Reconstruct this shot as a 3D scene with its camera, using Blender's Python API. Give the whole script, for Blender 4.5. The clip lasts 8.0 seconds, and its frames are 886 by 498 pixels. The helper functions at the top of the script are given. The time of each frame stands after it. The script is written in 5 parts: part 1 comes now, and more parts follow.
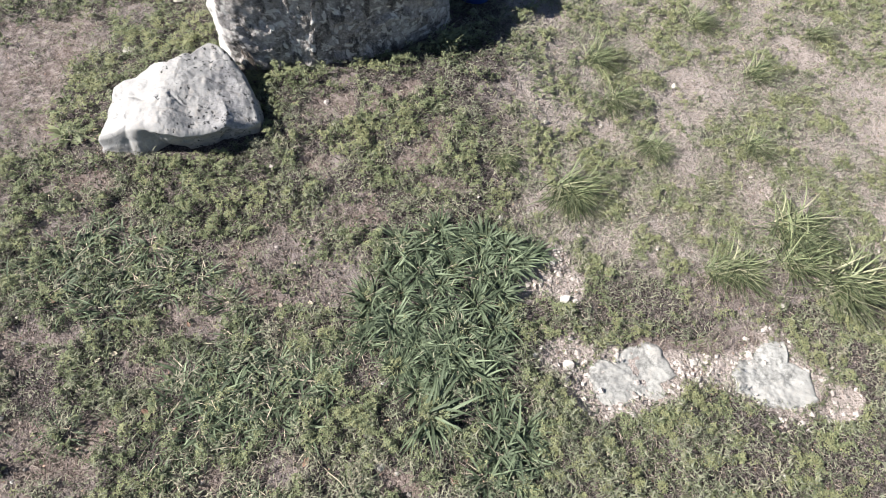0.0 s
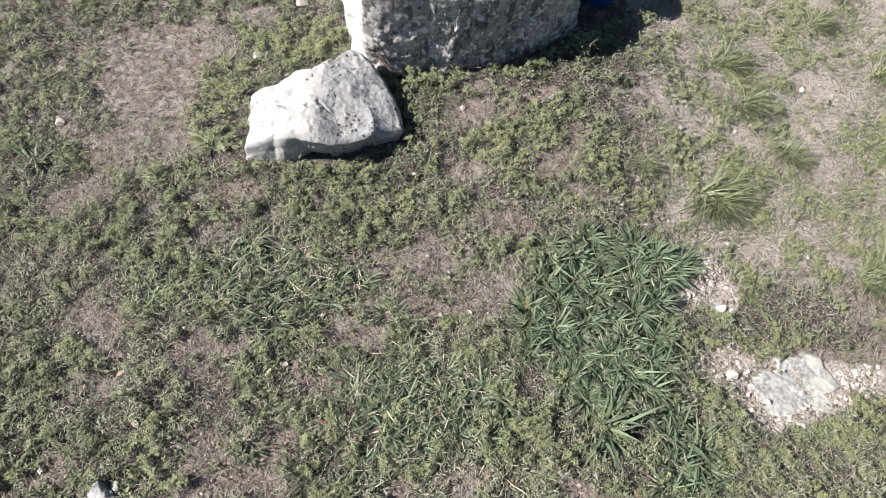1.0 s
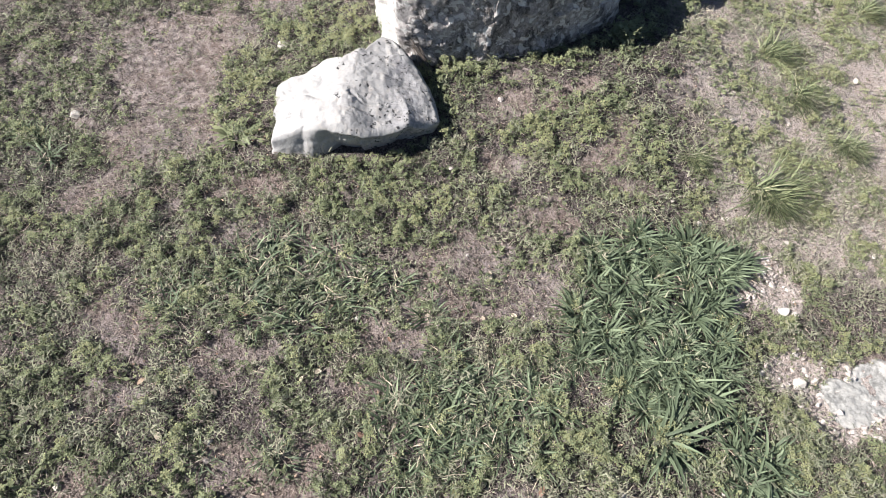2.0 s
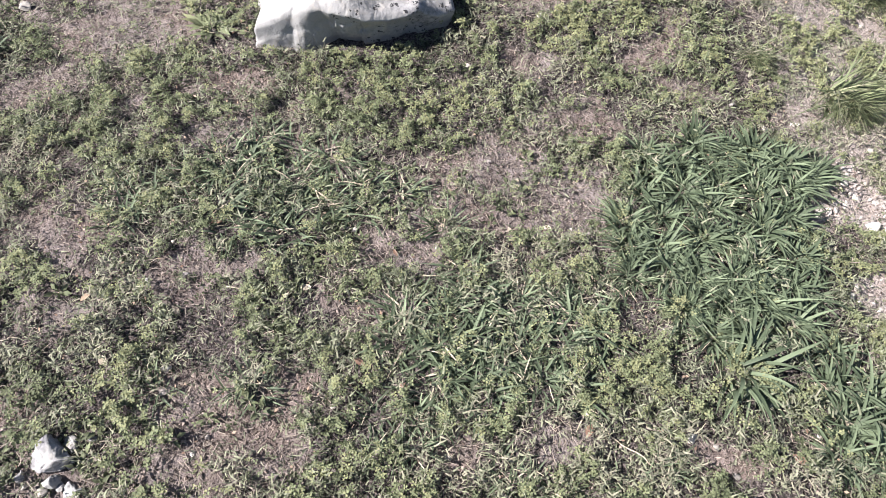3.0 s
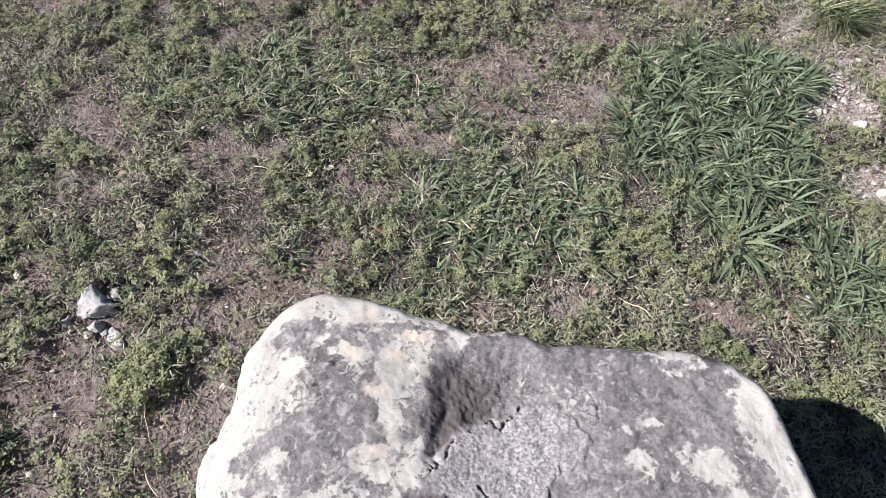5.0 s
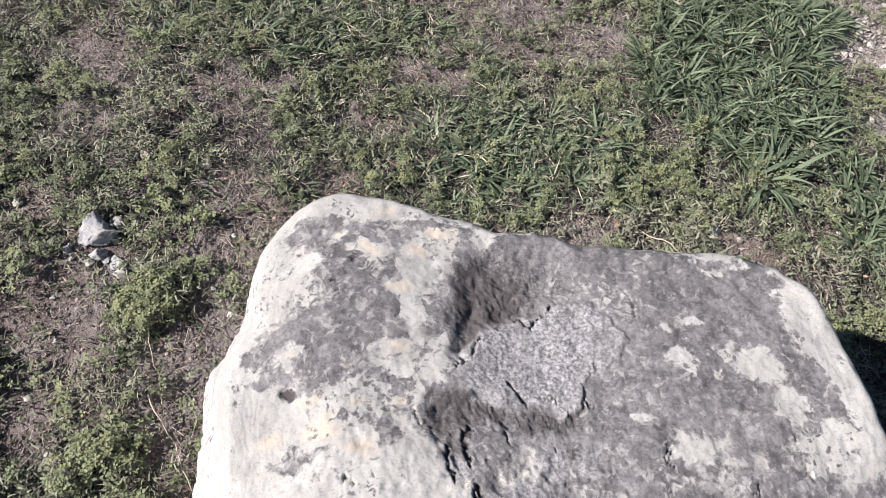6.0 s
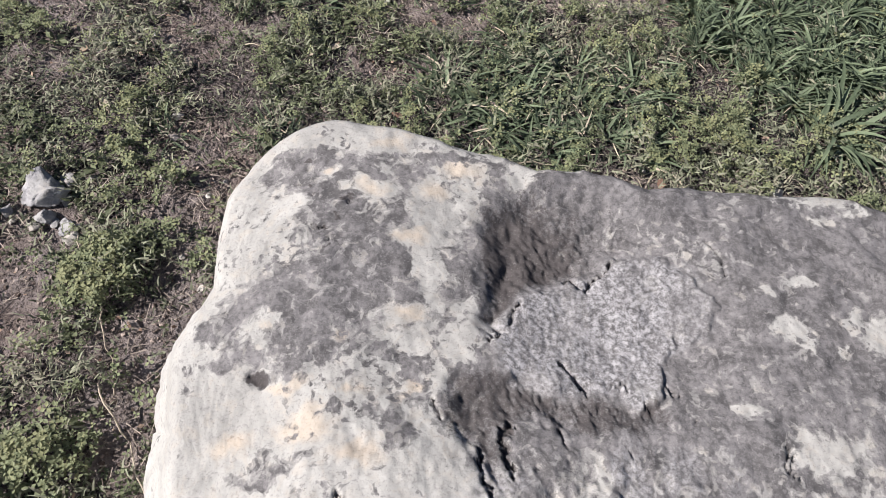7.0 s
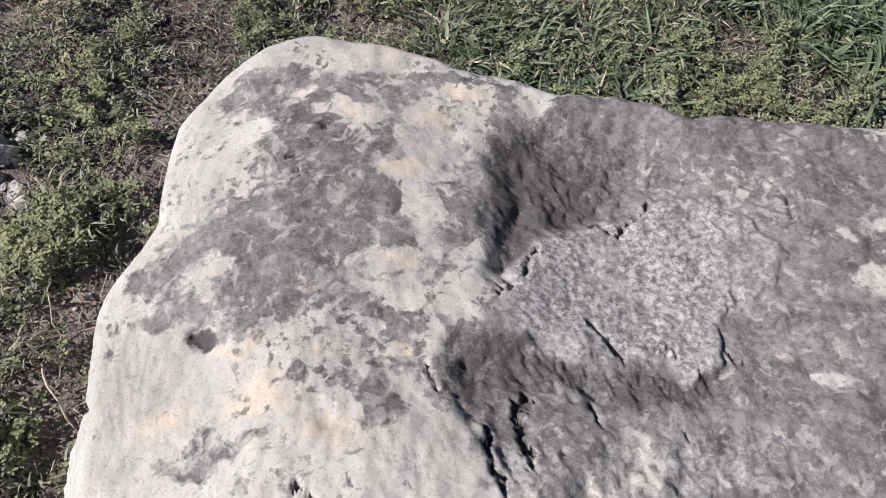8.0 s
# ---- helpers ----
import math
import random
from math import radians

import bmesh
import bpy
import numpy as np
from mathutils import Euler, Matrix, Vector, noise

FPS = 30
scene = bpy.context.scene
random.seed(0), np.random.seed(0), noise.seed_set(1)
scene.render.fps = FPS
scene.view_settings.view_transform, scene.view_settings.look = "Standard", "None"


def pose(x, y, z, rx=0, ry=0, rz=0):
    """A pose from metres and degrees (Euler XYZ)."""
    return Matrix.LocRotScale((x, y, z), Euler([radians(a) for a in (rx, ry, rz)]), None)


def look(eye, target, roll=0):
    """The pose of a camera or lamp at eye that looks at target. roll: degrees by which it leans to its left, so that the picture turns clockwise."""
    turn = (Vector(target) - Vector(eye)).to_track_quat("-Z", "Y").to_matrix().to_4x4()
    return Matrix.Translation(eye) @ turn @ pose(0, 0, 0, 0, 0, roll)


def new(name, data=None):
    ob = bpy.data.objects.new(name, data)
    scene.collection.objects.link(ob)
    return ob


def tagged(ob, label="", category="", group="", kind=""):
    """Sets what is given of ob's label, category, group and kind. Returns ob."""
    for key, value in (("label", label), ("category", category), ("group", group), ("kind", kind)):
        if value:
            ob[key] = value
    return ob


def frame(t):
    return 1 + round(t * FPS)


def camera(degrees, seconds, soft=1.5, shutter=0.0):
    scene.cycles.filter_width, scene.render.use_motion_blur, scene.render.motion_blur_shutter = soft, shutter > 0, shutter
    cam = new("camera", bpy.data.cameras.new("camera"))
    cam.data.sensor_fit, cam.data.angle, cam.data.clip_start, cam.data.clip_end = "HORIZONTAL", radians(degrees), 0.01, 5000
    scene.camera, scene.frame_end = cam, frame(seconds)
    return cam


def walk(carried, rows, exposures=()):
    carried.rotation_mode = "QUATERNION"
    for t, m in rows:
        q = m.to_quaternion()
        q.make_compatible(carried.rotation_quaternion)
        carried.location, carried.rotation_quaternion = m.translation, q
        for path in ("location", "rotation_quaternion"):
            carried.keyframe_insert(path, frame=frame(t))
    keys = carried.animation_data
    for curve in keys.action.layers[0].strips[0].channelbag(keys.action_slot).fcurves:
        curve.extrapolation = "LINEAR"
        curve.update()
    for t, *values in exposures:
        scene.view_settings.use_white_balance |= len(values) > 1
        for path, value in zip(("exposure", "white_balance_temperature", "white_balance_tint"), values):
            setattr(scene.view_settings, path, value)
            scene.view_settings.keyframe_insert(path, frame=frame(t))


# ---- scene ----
cam = camera(70.4, 8.0, 0.5)
PATH = [
    (0, (0.639, -0.427, 2.092), (0.739, 0.623, 0.392), 4.6),
    (0.5, (0.203, -0.392, 2.105), (0.284, 0.639, 0.393), 3.7),
    (1, (0.072, -0.347, 2.107), (0.154, 0.674, 0.389), 3.9),
    (1.2, (0.007, -0.321, 2.106), (0.089, 0.7, 0.388), 3.9),
    (2.3, (-0.083, -0.284, 1.81), (-0.013, 0.763, 0.107), 3.3),
    (2.5, (-0.105, -0.31, 1.689), (-0.032, 0.743, -0.01), 3.5),
    (3, (-0.098, -0.348, 1.456), (-0.021, 0.709, -0.24), 3.8),
    (3.5, (-0.138, -0.302, 1.365), (-0.053, 0.744, -0.338), 4.2),
    (4, (-0.1, -0.486, 1.373), (-0.031, 0.585, -0.315), 3.5),
    (4.5, (-0.101, -0.651, 1.37), (-0.017, 0.411, -0.323), 4.4),
    (4.7, (-0.118, -0.654, 1.376), (-0.028, 0.405, -0.318), 4.6),
    (5.8, (-0.196, -0.786, 1.311), (-0.11, 0.272, -0.384), 4.6),
    (6, (-0.185, -0.788, 1.234), (-0.096, 0.27, -0.461), 4.9),
    (6.5, (-0.22, -0.766, 1.071), (-0.126, 0.285, -0.628), 5.2),
    (7, (-0.204, -0.722, 1.003), (-0.109, 0.328, -0.696), 5.3),
    (7.5, (-0.214, -0.699, 0.999), (-0.119, 0.352, -0.7), 5.3),
    (8, (-0.195, -0.702, 0.857), (-0.098, 0.356, -0.838), 5.5),
]
EXPOSURES = [(0, 1.10, 6650, 9), (1.2, 1.12, 6650, 9), (2.5, 1.19, 6570, 12), (3.5, 1.41, 6520, 13), (4.1, 1.42, 6470, 13),
             (4.7, 1.08, 6480, 14), (5.8, 0.86, 6490, 13), (6.5, 0.68, 6560, 13), (7.5, 0.60, 6600, 12), (8, 0.56, 6600, 13)]
walk(cam, [(t, look(eye, aim, roll)) for t, eye, aim, roll in PATH], EXPOSURES)

# ---- daylight ----
TO_SUN = Vector((-1.2, -0.13, 1.0)).normalized()
world = bpy.data.worlds.new("sky")
scene.world = world
world.use_nodes = True
sky = world.node_tree.nodes.new("ShaderNodeTexSky")
sky.sky_type, sky.sun_disc = "NISHITA", False
sky.air_density, sky.dust_density = 0.6, 0.2
sky.sun_elevation = math.asin(TO_SUN.z)
sky.sun_rotation = math.atan2(TO_SUN.x, TO_SUN.y)
world.node_tree.links.new(sky.outputs[0], world.node_tree.nodes["Background"].inputs[0])
world.node_tree.nodes["Background"].inputs[1].default_value = 0.05
sun = new("sun", bpy.data.lights.new("sun", "SUN"))
sun.data.energy, sun.data.angle, sun.data.color = 5.0, radians(0.5), (1.0, 0.965, 0.925)
sun.matrix_world = look(TO_SUN * 20, (0, 0, 0))

# ---- noise and small mathematics ----
TABLE = np.random.default_rng(3).random(4096)


def lattice(ix, iy, iz, seed):
    h = (ix * 73856093) ^ (iy * 19349663) ^ (iz * 83492791) ^ (seed * 2654435)
    return TABLE[(h ^ (h >> 7) ^ (h >> 13)) & 4095]


def value_noise(x, y, z, seed):
    ix, iy, iz = (np.floor(a).astype(np.int64) for a in (x, y, z))
    fx, fy, fz = x - ix, y - iy, z - iz
    ux, uy, uz = (f * f * f * (f * (f * 6 - 15) + 10) for f in (fx, fy, fz))
    total = 0
    for a in (0, 1):
        for b in (0, 1):
            for c in (0, 1):
                w = (ux if a else 1 - ux) * (uy if b else 1 - uy) * (uz if c else 1 - uz)
                total = total + w * lattice(ix + a, iy + b, iz + c, seed)
    return total


def fbm(x, y, z, size, octaves, seed, gain=0.5):
    """Layered noise from -1 to 1; size is the widest lump, in metres."""
    x, y, z = (np.asarray(a, float) for a in (x, y, z))
    out, amp, norm, f = 0, 1.0, 0.0, 1.0 / size
    for k in range(octaves):
        out = out + amp * (2 * value_noise(x * f + 17.3 * k, y * f + 5.1 * k, z * f + 9.7 * k, seed + k) - 1)
        norm += amp
        amp, f = amp * gain, f * 2.03
    return out / norm * 1.6


def smooth(a, b, x):
    t = np.clip((x - a) / (b - a), 0, 1)
    return t * t * (3 - 2 * t)


def blobs(x, y, spots, edge=0.35):
    """1 inside any of the ellipses (x, y, rx, ry), falling to 0 across the soft edge."""
    out = np.zeros_like(x)
    for cx, cy, rx, ry in spots:
        d = np.hypot((x - cx) / rx, (y - cy) / ry)
        out = np.maximum(out, 1 - smooth(1 - edge, 1 + edge, d))
    return out


def line_distance(x, y, pts):
    out = np.full_like(x, 9.0)
    for (ax, ay), (bx, by) in zip(pts, pts[1:]):
        dx, dy = bx - ax, by - ay
        t = np.clip(((x - ax) * dx + (y - ay) * dy) / (dx * dx + dy * dy), 0, 1)
        out = np.minimum(out, np.hypot(x - ax - t * dx, y - ay - t * dy))
    return out


def inside(x, y, pts):
    """Signed distance to a closed outline, positive within."""
    ring = list(pts) + [pts[0]]
    d = line_distance(x, y, ring)
    odd = np.zeros(x.shape, bool)
    for (ax, ay), (bx, by) in zip(ring, ring[1:]):
        if ay != by:
            odd ^= ((ay > y) != (by > y)) & (x < (bx - ax) * (y - ay) / (by - ay) + ax)
    return np.where(odd, d, -d)


# ---- the plan of the ground ----
BARE = [(0.09, 0.87, 0.16, 0.10), (0.29, 0.73, 0.15, 0.11), (0.10, 0.66, 0.12, 0.06), (-0.25, 0.60, 0.06, 0.05), (-0.13, 0.54, 0.08, 0.05), (-0.25, 0.38, 0.07, 0.06),
        (-0.64, 0.15, 0.07, 0.07), (-0.38, 0.16, 0.07, 0.06), (-0.63, -0.23, 0.09, 0.13), (-0.96, -0.21, 0.10, 0.09), (-0.92, -0.42, 0.08, 0.09), (-0.66, -0.42, 0.08, 0.08), (-0.60, -0.08, 0.08, 0.08), (-0.58, 0.07, 0.07, 0.08), (-0.88, -0.28, 0.06, 0.06), (-0.94, -0.10, 0.06, 0.05), (-0.56, -0.55, 0.06, 0.08), (-0.44, 0.06, 0.08, 0.05), (-0.62, -0.10, 0.06, 0.04),
        (-0.01, 0.02, 0.04, 0.05), (0.23, 0.03, 0.05, 0.03), (0.60, -0.04, 0.06, 0.04), (-0.96, 0.40, 0.04, 0.04), (0.74, 1.16, 0.12, 0.05),
        (0.26, 1.28, 0.09, 0.07), (0.29, 1.57, 0.10, 0.07), (0.59, 1.61, 0.07, 0.05), (1.05, 1.07, 0.13, 0.05), (-0.86, -0.06, 0.06, 0.04)]
BARE_WEST = [(-1.14, 1.95, 0.36, 0.24), (-1.10, 1.72, 0.18, 0.22), (-0.97, 1.44, 0.14, 0.12), (-1.19, 1.40, 0.12, 0.15), (-0.65, 1.17, 0.10, 0.06),
             (-1.25, 1.17, 0.09, 0.11), (-0.81, 0.98, 0.08, 0.06), (-1.10, 0.67, 0.07, 0.11), (-0.97, 0.60, 0.06, 0.09), (-1.35, 1.12, 0.07, 0.06),
             (-0.73, 0.46, 0.09, 0.06), (-0.59, 0.50, 0.07, 0.04)]
BARE_EAST = [(2.26, 2.16, 0.14, 0.09), (2.51, 2.08, 0.12, 0.08), (1.90, 1.71, 0.12, 0.18), (1.80, 1.53, 0.07, 0.11), (1.50, 1.48, 0.08, 0.12),
             (1.29, 1.49, 0.11, 0.08), (2.05, 1.18, 0.11, 0.11), (2.74, 1.55, 0.11, 0.16), (2.59, 1.15, 0.09, 0.10), (2.64, 1.96, 0.18, 0.09),
             (1.32, 2.19, 0.14, 0.11), (1.78, 2.27, 0.11, 0.09), (1.80, 0.67, 0.13, 0.06), (1.82, 0.50, 0.17, 0.06), (1.40, 0.85, 0.10, 0.08),
             (1.07, 1.62, 0.16, 0.08), (2.76, 1.80, 0.14, 0.13), (1.59, 0.49, 0.13, 0.03)]
BARE_BANK = [(1.80, 0.49, 0.20, 0.06), (1.60, 0.48, 0.14, 0.04), (1.82, 0.63, 0.12, 0.05)]
CHALK = [(1.14, 0.70, 0.13, 0.08), (1.05, 0.67, 0.06, 0.05), (1.21, 0.78, 0.06, 0.09), (1.15, 0.84, 0.06, 0.05), (1.19, 0.42, 0.11, 0.07), (1.22, 0.32, 0.08, 0.07),
         (1.29, 0.23, 0.09, 0.05), (1.43, 0.34, 0.18, 0.12), (1.67, 0.38, 0.18, 0.09), (1.93, 0.35, 0.20, 0.14), (2.14, 0.22, 0.08, 0.04)]
LUSH = [(-0.79, 1.64, 0.12, 0.22), (-0.47, 1.95, 0.19, 0.12), (-0.21, 1.24, 0.21, 0.11), (0.02, 1.06, 0.16, 0.10), (-0.90, 1.08, 0.07, 0.07),
        (0.16, 1.72, 0.15, 0.11), (0.52, 1.40, 0.19, 0.08), (-0.20, 1.06, 0.23, 0.10), (1.62, 1.18, 0.12, 0.09), (1.14, 1.25, 0.10, 0.06),
        (1.95, 2.23, 0.18, 0.12), (0.51, 1.75, 0.18, 0.07)]
LUSH_NEAR = [(-0.80, 0.16, 0.09, 0.09), (-0.27, 0.00, 0.14, 0.06), (0.44, 0.22, 0.08, 0.08), (-0.76, -0.18, 0.08, 0.08), (-0.76, -0.52, 0.08, 0.06)]
YELLOWISH = [(0.02, 1.06, 0.15, 0.10), (-0.62, 1.30, 0.19, 0.04), (-0.79, 1.64, 0.13, 0.22), (0.52, 1.37, 0.22, 0.08), (-0.47, 1.95, 0.19, 0.12),
             (0.26, 1.48, 0.15, 0.11)]
# where the broad-bladed grass stands close
MASS_EAST = [(0.51, 0.72), (0.59, 0.91), (0.72, 1.01), (0.90, 0.97), (1.08, 0.90), (1.13, 0.83), (1.01, 0.70), (0.94, 0.64), (0.96, 0.50),
             (0.93, 0.36), (0.82, 0.29), (0.66, 0.26), (0.59, 0.35), (0.59, 0.47), (0.48, 0.47), (0.46, 0.60)]
MASS_SOUTH = [(0.92, 0.28), (1.01, 0.24), (1.07, 0.16), (1.03, 0.01), (0.93, -0.04), (0.86, 0.01), (0.84, 0.10)]
MASS_MID = [(-0.16, 0.35), (-0.07, 0.41), (0.15, 0.43), (0.30, 0.40), (0.32, 0.26), (0.27, 0.14), (0.17, 0.18), (0.06, 0.14), (-0.07, 0.17), (-0.13, 0.24)]
MASS_WEST = [(-0.69, 0.69), (-0.66, 0.88), (-0.56, 0.96), (-0.42, 0.91), (-0.31, 0.84), (-0.10, 0.80), (-0.10, 0.68), (-0.26, 0.68), (-0.40, 0.72),
             (-0.48, 0.58), (-0.58, 0.60), (-0.67, 0.66)]
MASS_FAR_WEST = [(-1.65, 1.48), (-1.54, 1.48), (-1.43, 1.37), (-1.44, 1.28), (-1.58, 1.28)]


def ground_z(x, y):
    z = 0.012 * fbm(x, y, 0, 0.9, 2, 11) + 0.007 * fbm(x, y, 0, 0.16, 3, 21)
    near = np.exp(-((x - 0.6) ** 2 + (y - 0.8) ** 2) / 36)
    z = z * near - 0.012 * blobs(x, y, BARE + BARE_EAST, 0.5) - 0.012 * blobs(x, y, CHALK, 0.5)
    rise = 0.12 * np.exp(-((x - 0.3) / 1.1) ** 4) * smooth(0.9, 1.8, y) * (1 - smooth(2.6, 4.5, y))
    z = z + rise - 0.035 * np.exp(-((x - 1.6) ** 2 / 0.25 + (y - 0.45) ** 2 / 0.12))
    return z + 0.05 * fbm(x, y, 0, 14, 2, 31) * (1 - near)


def massed(x, y):
    """1 where the broad blades stand close, 0 in the open turf."""
    return np.max([w * smooth(-0.03, 0.03, inside(x, y, p)) for w, p in ((1, MASS_EAST), (0.9, MASS_SOUTH), (0.7, MASS_MID), (0.45, MASS_WEST))], axis=0)


def cover(x, y):
    """How bare, chalky, lush and yellowish the ground is at each place."""
    wx = x + 0.07 * fbm(x, y, 0, 0.14, 4, 41)
    wy = y + 0.07 * fbm(x, y, 3, 0.14, 4, 43)
    bare = np.maximum(np.maximum(blobs(wx, wy, BARE + BARE_BANK, 0.6), blobs(wx, wy, BARE_WEST, 0.6)), 0.75 * blobs(wx, wy, BARE_EAST))
    bare = np.maximum(bare, smooth(0.4, 0.85, fbm(x, y, 5, 0.35, 3, 47)) * 0.7)
    lush = np.maximum(blobs(wx, wy, LUSH), blobs(wx, wy, LUSH_NEAR))
    chalk = blobs(wx, wy, CHALK, 0.3)
    bare = np.clip(1.2 * bare + 0.5 * fbm(x, y, 7, 0.06, 3, 49) * (bare > 0.02), 0, 1)
    return np.maximum(bare * (1 - 0.9 * lush), chalk), chalk, lush, blobs(wx, wy, YELLOWISH, 0.6)


# ---- materials ----
def material(name):
    m = bpy.data.materials.new(name)
    m.use_nodes = True
    return m, m.node_tree, m.node_tree.nodes["Principled BSDF"]


def node(tree, kind, values=None, operation="", attribute_name="", data_type="", blend_type="", interpolation_type=""):
    n = tree.nodes.new(kind)
    if operation:
        n.operation = operation
    if attribute_name:
        n.attribute_name = attribute_name
    if data_type:
        n.data_type = data_type
    if blend_type:
        n.blend_type = blend_type
    if interpolation_type:
        n.interpolation_type = interpolation_type
    for k, v in (values or {}).items():
        if isinstance(v, bpy.types.NodeSocket):
            tree.links.new(v, n.inputs[k])
        else:
            n.inputs[k].default_value = v
    return n


def blend(tree, fac, a, b, mode="MIX"):
    n = node(tree, "ShaderNodeMix", data_type="RGBA", blend_type=mode)
    for k, v in ((0, fac), (6, a), (7, b)):
        if isinstance(v, bpy.types.NodeSocket):
            tree.links.new(v, n.inputs[k])
        else:
            n.inputs[k].default_value = v if k == 0 else (*v, 1)
    return n.outputs[2]


def calc(tree, op, a, b=0.0, c=0.0):
    n = node(tree, "ShaderNodeMath", operation=op)
    for k, v in enumerate((a, b, c)):
        if isinstance(v, bpy.types.NodeSocket):
            tree.links.new(v, n.inputs[k])
        else:
            n.inputs[k].default_value = v
    return n.outputs[0]


def ranged(tree, v, a, b, lo=0.0, hi=1.0):
    n = node(tree, "ShaderNodeMapRange", {0: v, 1: a, 2: b, 3: lo, 4: hi}, interpolation_type="SMOOTHSTEP")
    return n.outputs[0]


def grain(tree, scale, detail=4.0, rough=0.55, coords=None, distort=0.0):
    if coords is None:
        coords = node(tree, "ShaderNodeNewGeometry").outputs["Position"]
    return node(tree, "ShaderNodeTexNoise", {"Vector": coords, "Scale": scale, "Detail": detail, "Roughness": rough, "Distortion": distort}).outputs["Fac"]


def attribute(tree, name):
    return node(tree, "ShaderNodeAttribute", attribute_name=name).outputs["Fac"]


def bumped(tree, bsdf, height, strength, distance):
    b = node(tree, "ShaderNodeBump", {"Height": height, "Strength": strength, "Distance": distance})
    tree.links.new(b.outputs[0], bsdf.inputs["Normal"])


def soil_material():
    m, t, b = material("dry_soil")
    fine, mid, wide = grain(t, 160, 6, 0.65), grain(t, 26, 5, 0.6), grain(t, 2.2, 3)
    c = blend(t, ranged(t, mid, 0.35, 0.65), (0.112, 0.094, 0.093), (0.282, 0.244, 0.241))
    c = blend(t, ranged(t, fine, 0.45, 0.7), c, (0.25, 0.215, 0.195))
    c = blend(t, ranged(t, fine, 0.42, 0.3), c, (0.06, 0.048, 0.040))
    c = blend(t, ranged(t, wide, 0.35, 0.65, 0.0, 0.35), c, (0.22, 0.15, 0.12))
    # dead thatch under the plants, darkened to paint in shade between the leaves
    shaded_thatch = blend(t, ranged(t, fine, 0.4, 0.65), (0.048, 0.040, 0.038), (0.215, 0.182, 0.178))
    c = blend(t, ranged(t, calc(t, "ADD", attribute(t, "bare"), calc(t, "MULTIPLY", calc(t, "SUBTRACT", mid, 0.5), 0.8)), 0.55, 0.25), c, shaded_thatch)
    chalk = calc(t, "ADD", attribute(t, "chalk"), calc(t, "MULTIPLY", calc(t, "SUBTRACT", mid, 0.5), 1.2))
    pale = blend(t, ranged(t, fine, 0.3, 0.65), (0.27, 0.225, 0.21), (0.46, 0.405, 0.38))
    c = blend(t, ranged(t, chalk, 0.35, 0.75), c, pale)
    turf = blend(t, ranged(t, grain(t, 42, 6, 0.7), 0.42, 0.6), (0.042, 0.049, 0.027), (0.135, 0.133, 0.092))
    turf = blend(t, ranged(t, grain(t, 3.1, 6, 0.65), 0.5, 0.66, 0.0, 0.75), turf, (0.170, 0.145, 0.128))
    turf = blend(t, ranged(t, grain(t, 0.35, 4, 0.6), 0.4, 0.65, 0.0, 0.4), turf, (0.070, 0.085, 0.042))
    c = blend(t, attribute(t, "far"), c, turf)
    t.links.new(c, b.inputs["Base Color"])
    b.inputs["Roughness"].default_value = 0.95
    b.inputs["Specular IOR Level"].default_value = 0.15
    bumped(t, b, calc(t, "ADD", fine, calc(t, "MULTIPLY", mid, 2.0)), 1.0, 0.010)
    return m


def leaf_material(name, dark, light, tip, gloss=0.5, island=0.35, sheer=0.2):
    """A thin leaf: tone runs from dark to light, the vein-fine grain and the sheet's gloss on top."""
    m, t, b = material(name)
    rnd = node(t, "ShaderNodeNewGeometry").outputs["Random Per Island"]
    ob = node(t, "ShaderNodeObjectInfo").outputs["Random"]
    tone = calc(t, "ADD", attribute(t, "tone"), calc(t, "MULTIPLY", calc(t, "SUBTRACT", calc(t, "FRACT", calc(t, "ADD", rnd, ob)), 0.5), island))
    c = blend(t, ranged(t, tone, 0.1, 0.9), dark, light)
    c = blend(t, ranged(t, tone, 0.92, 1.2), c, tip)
    c = blend(t, ranged(t, grain(t, 220, 3), 0.3, 0.7, 0.0, 0.35), c, tuple(v * 0.55 for v in light))
    t.links.new(c, b.inputs["Base Color"])
    b.inputs["Roughness"].default_value = gloss
    b.inputs["Specular IOR Level"].default_value = 0.25
    thin = node(t, "ShaderNodeBsdfTranslucent", {"Color": c})
    mix = node(t, "ShaderNodeMixShader", {0: sheer, 1: b.outputs[0], 2: thin.outputs[0]})
    t.links.new(mix.outputs[0], t.nodes["Material Output"].inputs[0])
    return m


def calc_pos(tree, pos, amount):
    """The place, pushed about by a small noise, so that cells lose their even outlines."""
    n = node(tree, "ShaderNodeTexNoise", {"Vector": pos, "Scale": 90.0, "Detail": 3.0}).outputs["Color"]
    n = node(tree, "ShaderNodeVectorMath", {0: n, 1: (0.5, 0.5, 0.5)}, operation="SUBTRACT").outputs[0]
    n = node(tree, "ShaderNodeVectorMath", {0: n, 1: (amount, amount, amount)}, operation="MULTIPLY").outputs[0]
    return node(tree, "ShaderNodeVectorMath", {0: pos, 1: n}, operation="ADD").outputs[0]


